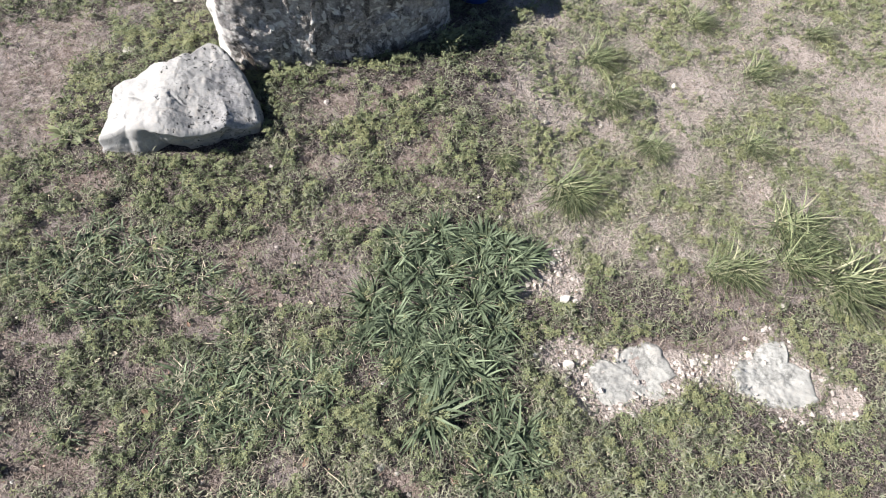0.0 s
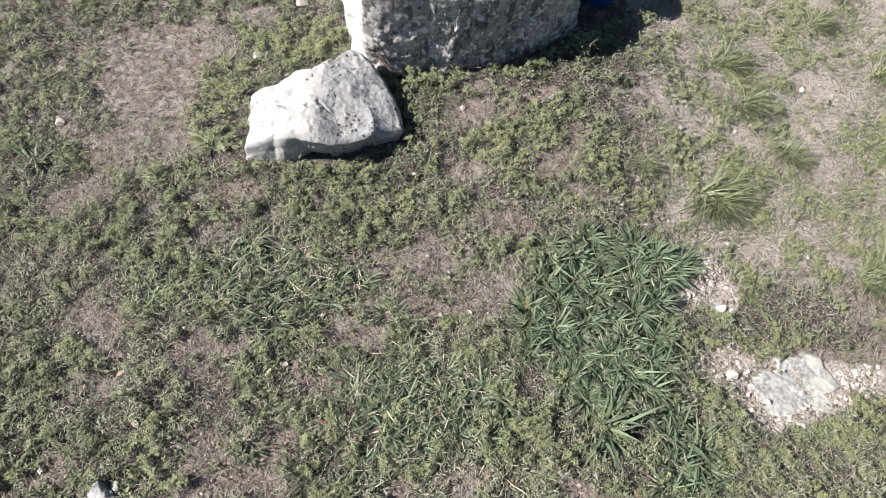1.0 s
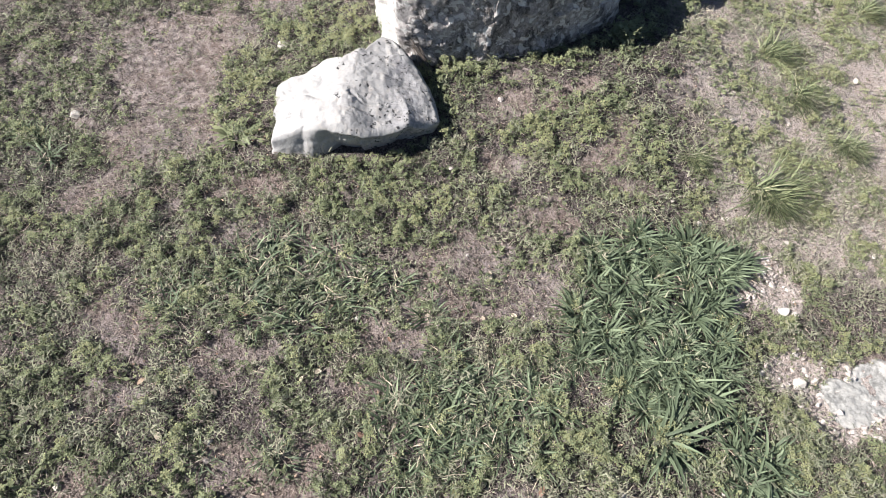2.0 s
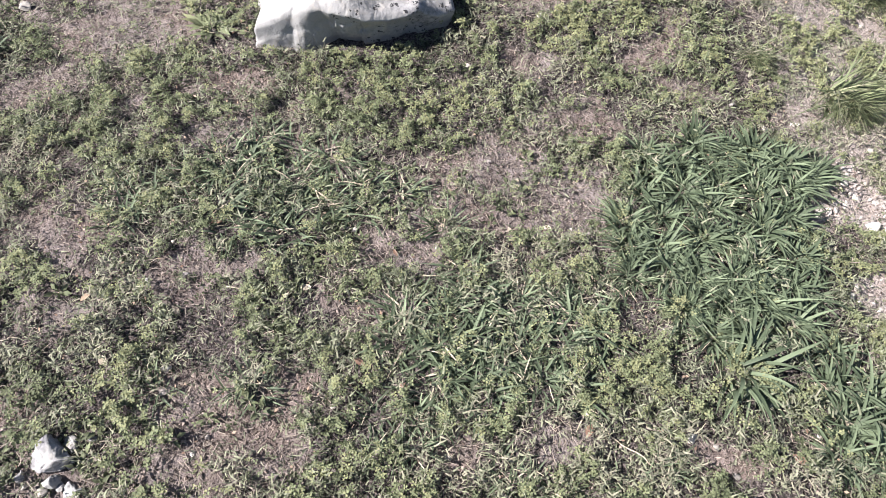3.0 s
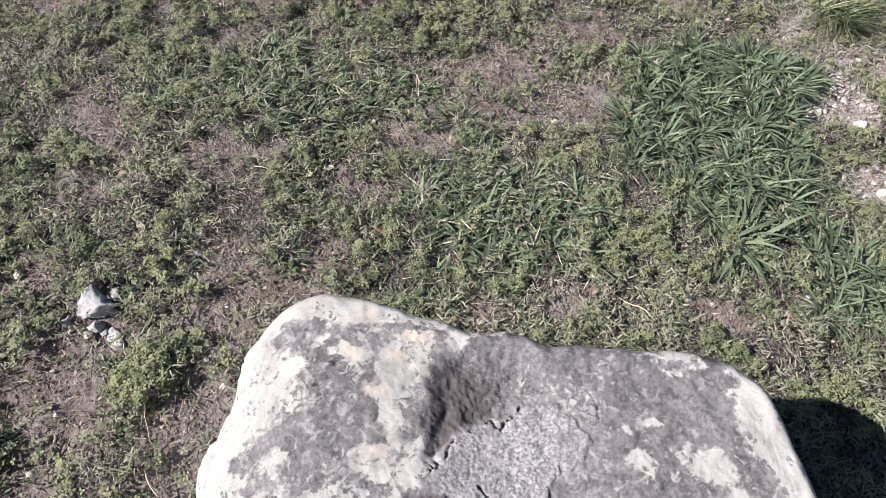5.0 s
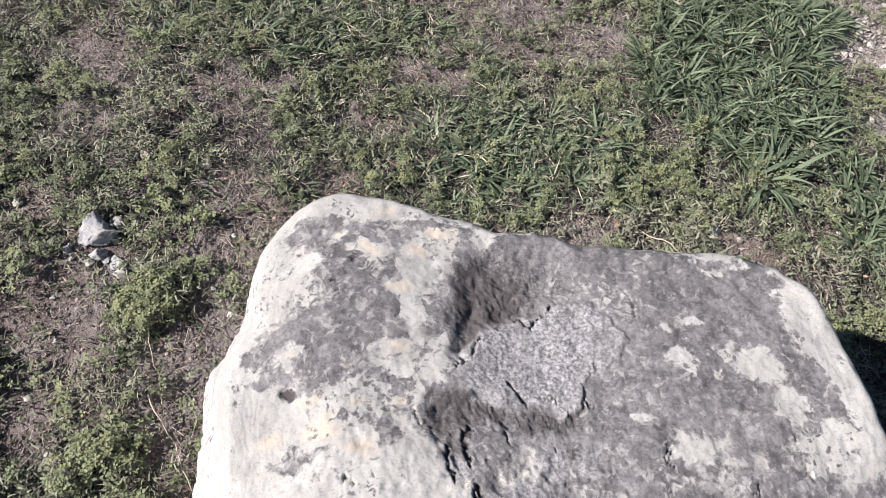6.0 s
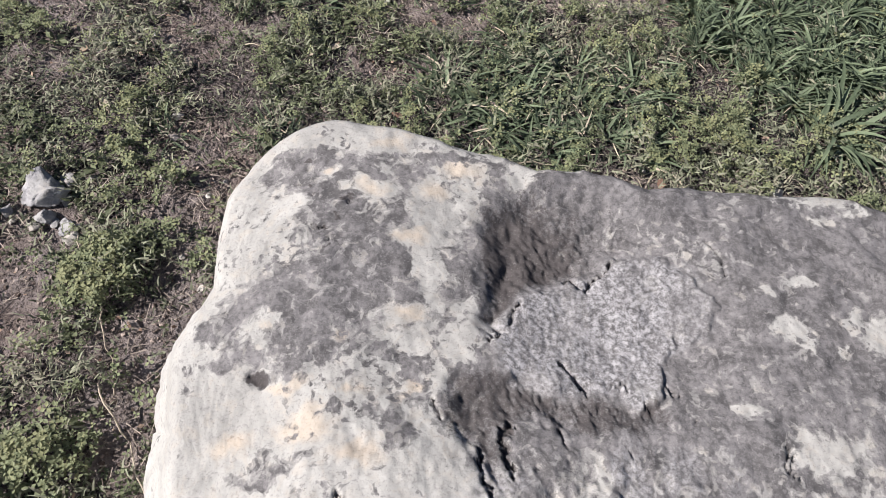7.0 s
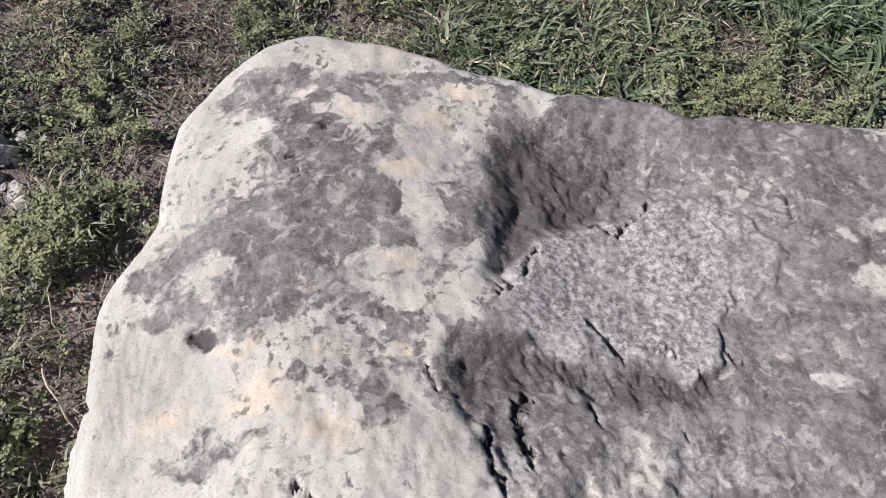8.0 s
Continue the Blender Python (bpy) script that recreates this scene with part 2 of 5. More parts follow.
def limestone_material(name, grey, white, dark, ochre, scale=1.0, pits=0.0, spotted=0.35, mottle=1.5, relief=0.32):
    """Weathered limestone: grey crust, white breaks, dark growth and rusty stains by the stone's own marks; white and
    dark also carry painted light and shade.
    """
    m, t, b = material(name)
    pos = node(t, "ShaderNodeNewGeometry").outputs["Position"]
    fine, mid = grain(t, 260 * scale, 5, 0.7, pos), grain(t, 38 * scale, 10, 0.72, pos, 0.5)
    wide, grit = grain(t, 12 * scale, 6, 0.65, pos, 0.5), grain(t, 560, 2, 0.5, pos)

    def times(colour, k):
        return tuple(v * k for v in colour)

    blotch = grain(t, 70 * scale, 6, 0.6, calc_pos(t, pos, 0.01), 0.8)
    patchy = grain(t, 52 * scale, 5, 0.5, calc_pos(t, pos, 0.008), 1.2)
    crust = blend(t, ranged(t, mid, 0.36, 0.64), times(grey, 0.58), times(grey, 1.4))
    crust = blend(t, ranged(t, wide, 0.48, 0.62, 0.0, 0.5), crust, times(grey, 1.55))
    crust = blend(t, ranged(t, patchy, 0.54, 0.60, 0.0, 0.4), crust, times(grey, 1.75))
    crust = blend(t, ranged(t, patchy, 0.44, 0.39, 0.0, 0.35), crust, times(grey, 0.6))
    crust = blend(t, ranged(t, blotch, 0.44, 0.33, 0.0, 0.5), crust, times(grey, 0.55))
    speck = grain(t, 150 * scale, 7, 0.68, pos)
    crust = blend(t, ranged(t, speck, 0.52, 0.60, 0.0, 0.45), crust, times(grey, 1.65))
    crust = blend(t, ranged(t, speck, 0.46, 0.38, 0.0, 0.5), crust, times(grey, 0.5))
    crust = blend(t, ranged(t, fine, 0.56, 0.70, 0.0, 0.5), crust, times(grey, 1.9))
    crust = blend(t, ranged(t, fine, 0.44, 0.32, 0.0, 0.6), crust, times(grey, 0.45))
    cells = node(t, "ShaderNodeTexVoronoi", {"Vector": calc_pos(t, pos, 0.022), "Scale": 85.0 * scale, "Randomness": 1.0}).outputs["Distance"]
    cells = calc(t, "ADD", cells, calc(t, "MULTIPLY", calc(t, "SUBTRACT", fine, 0.5), 0.5))
    w = calc(t, "ADD", attribute(t, "white"), calc(t, "ADD", calc(t, "MULTIPLY", calc(t, "SUBTRACT", patchy, 0.5), mottle), calc(t, "MULTIPLY", calc(t, "SUBTRACT", wide, 0.5), 0.8)))
    w = calc(t, "ADD", w, calc(t, "MULTIPLY", calc(t, "SUBTRACT", fine, 0.5), 0.25))
    w = calc(t, "ADD", w, calc(t, "MULTIPLY", calc(t, "SUBTRACT", blotch, 0.5), 0.8))
    w = calc(t, "SUBTRACT", w, calc(t, "MULTIPLY", calc(t, "MULTIPLY", ranged(t, cells, 0.5, 0.25), ranged(t, grain(t, 9, 3, 0.5, pos), 0.46, 0.56)), spotted))
    clean = blend(t, ranged(t, wide, 0.35, 0.65), white, times(white, 0.78))
    clean = blend(t, ranged(t, blotch, 0.5, 0.66, 0.0, 0.45), clean, tuple(0.55 * p + 0.35 * q for p, q in zip(white, ochre)))
    clean = blend(t, ranged(t, blotch, 0.42, 0.32, 0.0, 0.6), clean, times(white, 0.6))
    clean = blend(t, ranged(t, fine, 0.48, 0.34, 0.0, 0.45), clean, times(grey, 1.2))
    veil = blend(t, 0.42, crust, clean)
    c = blend(t, ranged(t, w, 0.34, 0.44), crust, veil)
    c = blend(t, ranged(t, w, 0.51, 0.62), c, clean)
    o = calc(t, "ADD", attribute(t, "ochre"), calc(t, "MULTIPLY", calc(t, "SUBTRACT", mid, 0.5), 0.9))
    c = blend(t, calc(t, "MULTIPLY", ranged(t, o, 0.3, 1.1, 0.0, 0.6), ranged(t, w, 0.25, 0.6)), c, ochre)
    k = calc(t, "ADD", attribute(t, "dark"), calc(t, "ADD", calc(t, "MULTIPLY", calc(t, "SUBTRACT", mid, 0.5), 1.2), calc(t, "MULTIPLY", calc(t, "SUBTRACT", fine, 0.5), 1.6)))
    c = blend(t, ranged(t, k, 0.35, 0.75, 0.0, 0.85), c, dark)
    c = blend(t, ranged(t, grit, 0.58, 0.74, 0.0, 0.22), c, times(white, 0.9))
    c = blend(t, ranged(t, grit, 0.42, 0.28, 0.0, 0.28), c, times(grey, 0.3))
    sparkle = blend(t, ranged(t, grain(t, 210, 9, 0.75, pos), 0.38, 0.62), times(grey, 0.75), (white[0] * 0.9, white[1] * 0.9, white[2] * 0.97))
    sparkle = blend(t, ranged(t, mid, 0.48, 0.36, 0.0, 0.6), sparkle, times(grey, 0.8))
    sparkle = blend(t, ranged(t, wide, 0.50, 0.38, 0.0, 0.3), sparkle, crust)
    c = blend(t, calc(t, "MULTIPLY", attribute(t, "grit"), ranged(t, k, 1.1, 0.8)), c, sparkle)
    if pits:
        spots = node(t, "ShaderNodeTexVoronoi", {"Vector": calc_pos(t, pos, 0.035), "Scale": 44.0, "Randomness": 1.0}).outputs["Distance"]
        ragged = calc(t, "ADD", spots, calc(t, "MULTIPLY", calc(t, "SUBTRACT", grain(t, 90, 4, 0.6, pos), 0.5), 0.6))
        spot = calc(t, "MULTIPLY", ranged(t, ragged, 0.30, 0.22), ranged(t, calc(t, "ADD", grain(t, 16, 2, 0.5, pos), calc(t, "MULTIPLY", attribute(t, "lichen"), 0.12)), 0.585, 0.63))
        spot = calc(t, "MULTIPLY", spot, ranged(t, attribute(t, "lichen"), 0.1, 0.4))
        c = blend(t, calc(t, "MULTIPLY", spot, pits), c, (0.025, 0.025, 0.03))
    t.links.new(c, b.inputs["Base Color"])
    b.inputs["Roughness"].default_value = 0.88
    b.inputs["Specular IOR Level"].default_value = 0.25
    rugged = calc(t, "ADD", 0.7, calc(t, "MULTIPLY", ranged(t, attribute(t, "dark"), 0.15, 0.7), 1.6))
    bumped(t, b, calc(t, "ADD", calc(t, "ADD", calc(t, "MULTIPLY", mid, 0.5), calc(t, "MULTIPLY", blotch, 0.4)), calc(t, "MULTIPLY", fine, rugged)), relief, 0.008)
    return m


def plain_material(name, a, b_colour, scale, rough=0.9):
    m, t, b = material(name)
    rnd = node(t, "ShaderNodeNewGeometry").outputs["Random Per Island"]
    f = calc(t, "ADD", calc(t, "MULTIPLY", rnd, 0.6), calc(t, "MULTIPLY", grain(t, scale, 4), 0.5))
    t.links.new(blend(t, ranged(t, f, 0.2, 0.85), a, b_colour), b.inputs["Base Color"])
    b.inputs["Roughness"].default_value = rough
    b.inputs["Specular IOR Level"].default_value = 0.2
    bumped(t, b, grain(t, scale * 4, 4), 0.5, 0.002)
    return m


SOIL = soil_material()
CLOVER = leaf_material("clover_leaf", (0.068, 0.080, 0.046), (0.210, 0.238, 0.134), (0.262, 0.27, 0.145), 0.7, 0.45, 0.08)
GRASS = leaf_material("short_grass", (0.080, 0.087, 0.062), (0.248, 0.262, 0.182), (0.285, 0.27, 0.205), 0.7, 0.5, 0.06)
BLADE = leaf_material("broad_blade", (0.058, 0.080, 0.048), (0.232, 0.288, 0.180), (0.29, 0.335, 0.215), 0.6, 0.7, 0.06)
WIRY = leaf_material("wiry_grass", (0.040, 0.056, 0.028), (0.265, 0.300, 0.165), (0.43, 0.41, 0.28), 0.55, 1.0, 0.05)
STRAW = plain_material("dry_straw", (0.10, 0.083, 0.070), (0.36, 0.305, 0.265), 60)
CRUMB = plain_material("soil_crumb", (0.10, 0.075, 0.065), (0.36, 0.295, 0.265), 90)
GRAVEL = plain_material("chalk_gravel", (0.27, 0.235, 0.22), (0.50, 0.455, 0.43), 80)
PEBBLE = plain_material("white_pebble", (0.36, 0.33, 0.30), (0.58, 0.55, 0.51), 120)
DRYLEAF = plain_material("dry_leaf", (0.24, 0.17, 0.12), (0.40, 0.31, 0.23), 70, 0.7)
PALELEAF = plain_material("bleached_leaf", (0.34, 0.28, 0.21), (0.50, 0.44, 0.35), 70, 0.7)
RUSTLEAF = plain_material("rusty_leaf", (0.20, 0.11, 0.08), (0.33, 0.21, 0.16), 70, 0.7)
LITTER = plain_material("leaf_flakes", (0.13, 0.08, 0.06), (0.40, 0.30, 0.23), 60, 0.8)
BLUE_PLASTIC = plain_material("blue_plastic", (0.012, 0.045, 0.22), (0.02, 0.07, 0.30), 30, 0.45)
TWIG = plain_material("dead_stem", (0.06, 0.05, 0.045), (0.16, 0.13, 0.11), 120)
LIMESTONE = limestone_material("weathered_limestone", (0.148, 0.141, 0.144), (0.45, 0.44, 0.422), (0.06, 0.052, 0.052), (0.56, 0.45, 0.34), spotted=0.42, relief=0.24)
PALESTONE = limestone_material("white_limestone", (0.27, 0.265, 0.275), (0.385, 0.38, 0.38), (0.06, 0.06, 0.065), (0.6, 0.5, 0.4), 0.5, 0.95, 0.0, 0.7, 0.5)
SLABSTONE = limestone_material("bedded_limestone", (0.26, 0.258, 0.25), (0.43, 0.425, 0.41), (0.10, 0.09, 0.09), (0.48, 0.40, 0.34), 0.5, 0.0, 0.0, 0.9, 0.2)
GREYSTONE = limestone_material("grey_limestone", (0.31, 0.288, 0.282), (0.68, 0.665, 0.65), (0.05, 0.045, 0.043), (0.35, 0.27, 0.22), 0.55, 0.0, 0.0, 1.4, 1.0)


# ---- meshes ----
def mesh_from(name, verts, faces, mat, smooth_shaded=True, attrs=None):
    """A mesh from arrays: verts n x 3, faces either m x 3 or m x 4 corner numbers."""
    me = bpy.data.meshes.new(name)
    verts, faces = np.asarray(verts, np.float32), np.asarray(faces, np.int32)
    k = faces.shape[1]
    me.vertices.add(len(verts))
    me.vertices.foreach_set("co", verts.ravel())
    me.loops.add(faces.size)
    me.loops.foreach_set("vertex_index", faces.ravel())
    me.polygons.add(len(faces))
    me.polygons.foreach_set("loop_start", np.arange(0, faces.size, k, dtype=np.int32))
    me.polygons.foreach_set("use_smooth", np.full(len(faces), smooth_shaded))
    for key, values in (attrs or {}).items():
        me.attributes.new(key, "FLOAT", "POINT").data.foreach_set("value", np.asarray(values, np.float32))
    me.materials.append(mat)
    me.update()
    me.validate()
    return me


def scattered(name, verts, faces, x, y, z, size, yaw, tilt, lean, mat, tone, smooth_shaded=False):
    """One mesh of many copies of a small shape, each turned, leaned and sized by itself."""
    verts = np.asarray(verts, float)
    n, k = len(x), len(verts)
    size = np.asarray(size, float).reshape(n, -1)
    p = verts[None] * (size[:, None, :] if size.shape[1] == 3 else size[:, None, :1])
    ct, st, cl, sl, cy, sy = (f(a)[:, None] for a in (tilt, lean, yaw) for f in (np.cos, np.sin))
    py, pz = p[..., 1] * ct - p[..., 2] * st, p[..., 1] * st + p[..., 2] * ct
    px, pz = p[..., 0] * cl + pz * sl, -p[..., 0] * sl + pz * cl
    out = np.stack((px * cy - py * sy + x[:, None], px * sy + py * cy + y[:, None], pz + z[:, None]), -1)
    f = (np.asarray(faces)[None] + (np.arange(n) * k)[:, None, None]).reshape(-1, len(faces[0]))
    return mesh_from(name, out.reshape(-1, 3), f, mat, smooth_shaded, {"tone": np.repeat(tone, k)})


# ---- ground: one sheet to the horizon ----
def spread(lo, hi, step, far, growth=1.35):
    mid = np.arange(lo, hi + step / 2, step)
    out, d = [], step
    reach = 0.0
    while reach < far:
        d *= growth
        reach += d
        out.append(reach)
    out = np.array(out)
    return np.concatenate((lo - out[::-1], mid, hi + out))


def beyond(x, y):
    """How far a place lies outside the stretch along the way, with a ragged edge."""
    west, east = -1.25 - 0.33 * np.maximum(y, 0), 2.2 + 0.42 * y
    out = np.maximum(np.maximum(west - x, x - east), np.maximum(y - 2.5, -0.62 - y))
    return out + 0.16 * fbm(x, y, 0, 0.5, 4, 57) * smooth(-0.1, 0.2, out)


def build_ground():
    xs, ys = spread(-2.4, 3.5, 0.022, 400), spread(-1.6, 3.4, 0.022, 400)
    gx, gy = np.meshgrid(xs, ys)
    x, y = gx.ravel(), gy.ravel()
    bare, chalk, lush, yellow = cover(x, y)
    near = (x > -2.4) & (x < 3.5) & (y > -1.6) & (y < 3.4)
    far = smooth(0.0, 0.5, beyond(x, y))
    z = ground_z(x, y) + np.where(near, 0.003 * fbm(x, y, 0, 0.05, 2, 51), 0)
    pale = np.maximum(0.9 * smooth(0.85, 1.3, x) * smooth(0.55, 0.95, y), 0.42 * smooth(-0.7, -1.0, x) * smooth(1.2, 1.6, y))
    bare, chalk = bare * (1 - far), np.maximum(chalk, pale) * (1 - far)
    nx, ny = len(xs), len(ys)
    i = (np.arange(ny - 1)[:, None] * nx + np.arange(nx - 1)[None]).ravel()
    faces = np.stack((i, i + 1, i + nx + 1, i + nx), -1)
    ob = new("ground", mesh_from("ground", np.stack((x, y, z), -1), faces, SOIL, True, {"chalk": chalk, "bare": bare, "far": far}))
    tagged(ob, "dry brown stony soil under weeds, chalky in patches", "ground", kind="structure")


build_ground()

# ---- boulders ----
def rim_radius(theta, outline, centre):
    """The outline's distance from the centre in each direction, rounded a little."""
    ring = [(math.atan2(y - centre[1], x - centre[0]), math.hypot(x - centre[0], y - centre[1])) for x, y in outline]
    ring.sort()
    a = np.array([p[0] for p in ring])
    r = np.array([p[1] for p in ring])
    return np.interp(theta, np.r_[a[-3:] - 2 * np.pi, a, a[:3] + 2 * np.pi], np.r_[r[-3:], r, r[:3]])


def facets(x, y, z, size, step, tilt, seed):
    """Broken faces: each cell of the rock has a level and a slope of its own, so that cells meet in ledges and edges."""
    rng = np.random.default_rng(seed)
    p = np.stack((x, y, z), -1) + 0.12 * size * np.stack([fbm(x, y, z + k, size * 0.4, 3, seed + k) for k in range(3)], -1)
    lo, hi = p.min(0), p.max(0)
    seeds = rng.uniform(lo, hi, (int(min(500, max(8, 1.3 * np.prod((hi - lo) / size + 0.6)))), 3))
    best, pick = np.full(len(x), 1e9), np.zeros(len(x), int)
    for k, c in enumerate(seeds):
        d = ((p - c) ** 2).sum(1)
        near = d < best
        best[near], pick[near] = d[near], k
    slope = rng.normal(size=(len(seeds), 3)) * tilt
    return rng.uniform(-step, step, len(seeds))[pick] + (slope[pick] * (p - seeds[pick])).sum(1)


def boulder_mesh(name, outline, centre, top, flare, foot, rings, spokes, rough, mat, marks, focus=None, seed=1, broken=None):
    """A rock: a top sheet inside the outline that rolls over the rim and falls to the ground.
    flare(theta): how far the flank leans outwards on its way down; foot: how deep it is sunk; marks: the colour marks by place."""
    n_top, n_side = rings
    u = np.linspace(-np.pi, np.pi, spokes, endpoint=False)
    theta = u if focus is None else u - focus[1] * np.sin(u - focus[0])
    rim = rim_radius(theta, outline, centre)
    rim = rim * (1 + rough[0] * fbm(np.cos(theta) * 1.0, np.sin(theta) * 1.0, seed, 0.25, 3, seed))
    s = np.linspace(0, 1, n_top) ** 0.85
    v = np.linspace(0, 1, n_side + 1)[1:]
    dx, dy = np.cos(theta), np.sin(theta)
    tx, ty = centre[0] + s[:, None] * rim * dx, centre[1] + s[:, None] * rim * dy
    tz = top(tx, ty)
    edge = rim[None] * (1 - s[:, None])
    tz = tz - rough[1] * np.clip(1 - edge / rough[2], 0, 1) ** 2.2
    lean = flare(theta)
    out = rough[1] * 0.35 * np.sin(v * np.pi / 2)[:, None] ** 0.5 + lean[None] * np.sin(v * np.pi / 2)[:, None]
    bx, by = centre[0] + (rim + out) * dx, centre[1] + (rim + out) * dy
    bz = tz[-1][None] * (1 - v[:, None]) - foot * v[:, None]
    x, y, z = (np.concatenate(p).ravel() for p in ((tx, bx), (ty, by), (tz, bz)))
    side = np.concatenate((np.zeros((n_top, spokes)), np.tile(np.minimum(v * 4, 1)[:, None], (1, spokes)))).ravel()
    lump = rough[3] * fbm(x, y, z, 0.12, 4, seed + 5, 0.6) - rough[3] * 0.9 * np.abs(fbm(x, y, z, 0.09, 3, seed + 7)) + rough[3] * 0.25 * fbm(x, y, z, 0.02, 3, seed + 9)
    if broken:
        lump = lump + facets(x, y, z, *broken, seed + 11) + facets(x, y, z, broken[0] * 0.35, broken[1] * 0.35, broken[2] * 0.6, seed + 13)
    ang = np.tile(theta, n_top + n_side)
    x, y = x + side * lump * np.cos(ang), y + side * lump * np.sin(ang)
    z = z + (1 - side) * lump * 0.16
    i = np.arange((n_top + n_side - 1) * spokes)
    j = np.where((i + 1) % spokes == 0, i + 1 - spokes, i + 1)
    faces = np.stack((i, i + spokes, j + spokes, j), -1)
    keep = {k: np.asarray(a) for k, a in marks(x, y, z, side).items()}
    return mesh_from(name, np.stack((x, y, z), -1), faces, mat, True, keep)


NEAR_RIM = [(-0.435, -0.56), (-0.444, -0.48), (-0.432, -0.425), (-0.418, -0.39), (-0.426, -0.325), (-0.424, -0.275), (-0.402, -0.235), (-0.37, -0.202),
            (-0.305, -0.179), (-0.225, -0.186), (-0.165, -0.206), (-0.10, -0.222), (-0.06, -0.243), (0.0, -0.237), (0.04, -0.254),
            (0.075, -0.270), (0.23, -0.278), (0.32, -0.282), (0.380, -0.298), (0.408, -0.35), (0.432, -0.44), (0.446, -0.52),
            (0.455, -0.62), (0.43, -0.82), (0.32, -0.99), (0.10, -1.07), (-0.15, -1.06), (-0.32, -0.97), (-0.40, -0.80), (-0.418, -0.66)]
CRUST_PATCH = [(-0.127, -0.470), (-0.100, -0.430), (-0.081, -0.410), (-0.040, -0.404), (0.000, -0.388), (0.028, -0.368), (0.060, -0.370), (0.091, -0.384),
               (0.118, -0.425), (0.112, -0.447), (0.075, -0.467), (0.052, -0.492), (0.040, -0.527), (0.017, -0.536), (0.000, -0.520), (-0.038, -0.513),
               (-0.060, -0.520), (-0.098, -0.515), (-0.122, -0.505)]
WHITE_BAND = [(0.352, -0.350), (0.385, -0.318), (0.410, -0.388), (0.436, -0.467), (0.450, -0.539), (0.452, -0.60), (0.411, -0.565), (0.384, -0.476), (0.360, -0.405)]
RECESS = [(-0.129, -0.311), (-0.071, -0.251), (0.005, -0.270), (0.072, -0.338), (0.031, -0.362), (-0.016, -0.394),
          (-0.081, -0.404), (-0.113, -0.460), (-0.133, -0.450)]
DARK_BAND = [(-0.168, -0.509), (-0.108, -0.504), (-0.041, -0.526), (0.041, -0.525), (0.041, -0.560), (-0.043, -0.561),
             (-0.124, -0.548), (-0.120, -0.640), (-0.146, -0.577), (-0.173, -0.549)]
PALE_FLANK = [(-0.426, -0.494), (-0.363, -0.498), (-0.315, -0.511), (-0.233, -0.498), (-0.223, -0.528), (-0.177, -0.561),
              (-0.154, -0.589), (-0.129, -0.630), (-0.16, -0.80), (-0.44, -0.80), (-0.422, -0.578)]
CRACKS = [[(-0.078, -0.405), (-0.098, -0.433), (-0.106, -0.454), (-0.127, -0.462)], [(0.022, -0.369), (0.012, -0.381), (-0.011, -0.397), (-0.035, -0.394)],
          [(-0.053, -0.486), (-0.044, -0.503), (-0.037, -0.515)], [(0.051, -0.497), (0.048, -0.516), (0.062, -0.538), (0.058, -0.560)],
          [(-0.146, -0.581), (-0.135, -0.604), (-0.126, -0.64)], [(-0.116, -0.553), (-0.113, -0.589), (-0.102, -0.65)],
          [(-0.081, -0.589), (-0.095, -0.604), (-0.106, -0.618)], [(-0.190, -0.527), (-0.181, -0.549)], [(-0.271, -0.608), (-0.258, -0.63)],
          [(-0.283, -0.420), (-0.291, -0.431), (-0.306, -0.437)], [(-0.394, -0.434), (-0.403, -0.460)],
          [(0.155, -0.570), (0.145, -0.605)], [(0.123, -0.349), (0.137, -0.390)], [(-0.366, -0.512), (-0.344, -0.508)]]
CRACKS_FINE = [[(-0.003, -0.511), (0.008, -0.518), (0.016, -0.532), (0.027, -0.541)], [(-0.063, -0.562), (-0.055, -0.580)], [(-0.004, -0.574), (-0.003, -0.592)],
               [(0.149, -0.571), (0.140, -0.596), (0.147, -0.614)], [(0.308, -0.567), (0.306, -0.586)], [(0.320, -0.610), (0.328, -0.621)],
               [(0.185, -0.332), (0.191, -0.346)], [(0.251, -0.621), (0.243, -0.638)], [(-0.098, -0.624), (-0.090, -0.605), (-0.081, -0.594)]]
WHITE_SPOTS = [(-0.243, -0.211, 0.047, 0.028), (-0.284, -0.201, 0.030, 0.020), (-0.170, -0.222, 0.040, 0.016), (-0.116, -0.233, 0.037, 0.015),
               (-0.330, -0.213, 0.033, 0.010), (-0.381, -0.337, 0.050, 0.050), (-0.402, -0.300, 0.032, 0.036), (-0.352, -0.318, 0.028, 0.026),
               (-0.400, -0.385, 0.020, 0.027), (-0.301, -0.258, 0.010, 0.010), (-0.242, -0.254, 0.009, 0.009), (-0.258, -0.285, 0.027, 0.013),
               (-0.185, -0.290, 0.022, 0.019), (-0.149, -0.263, 0.029, 0.015), (-0.175, -0.327, 0.031, 0.026), (-0.212, -0.348, 0.027, 0.010),
               (-0.186, -0.375, 0.013, 0.031), (-0.139, -0.294, 0.019, 0.020)]
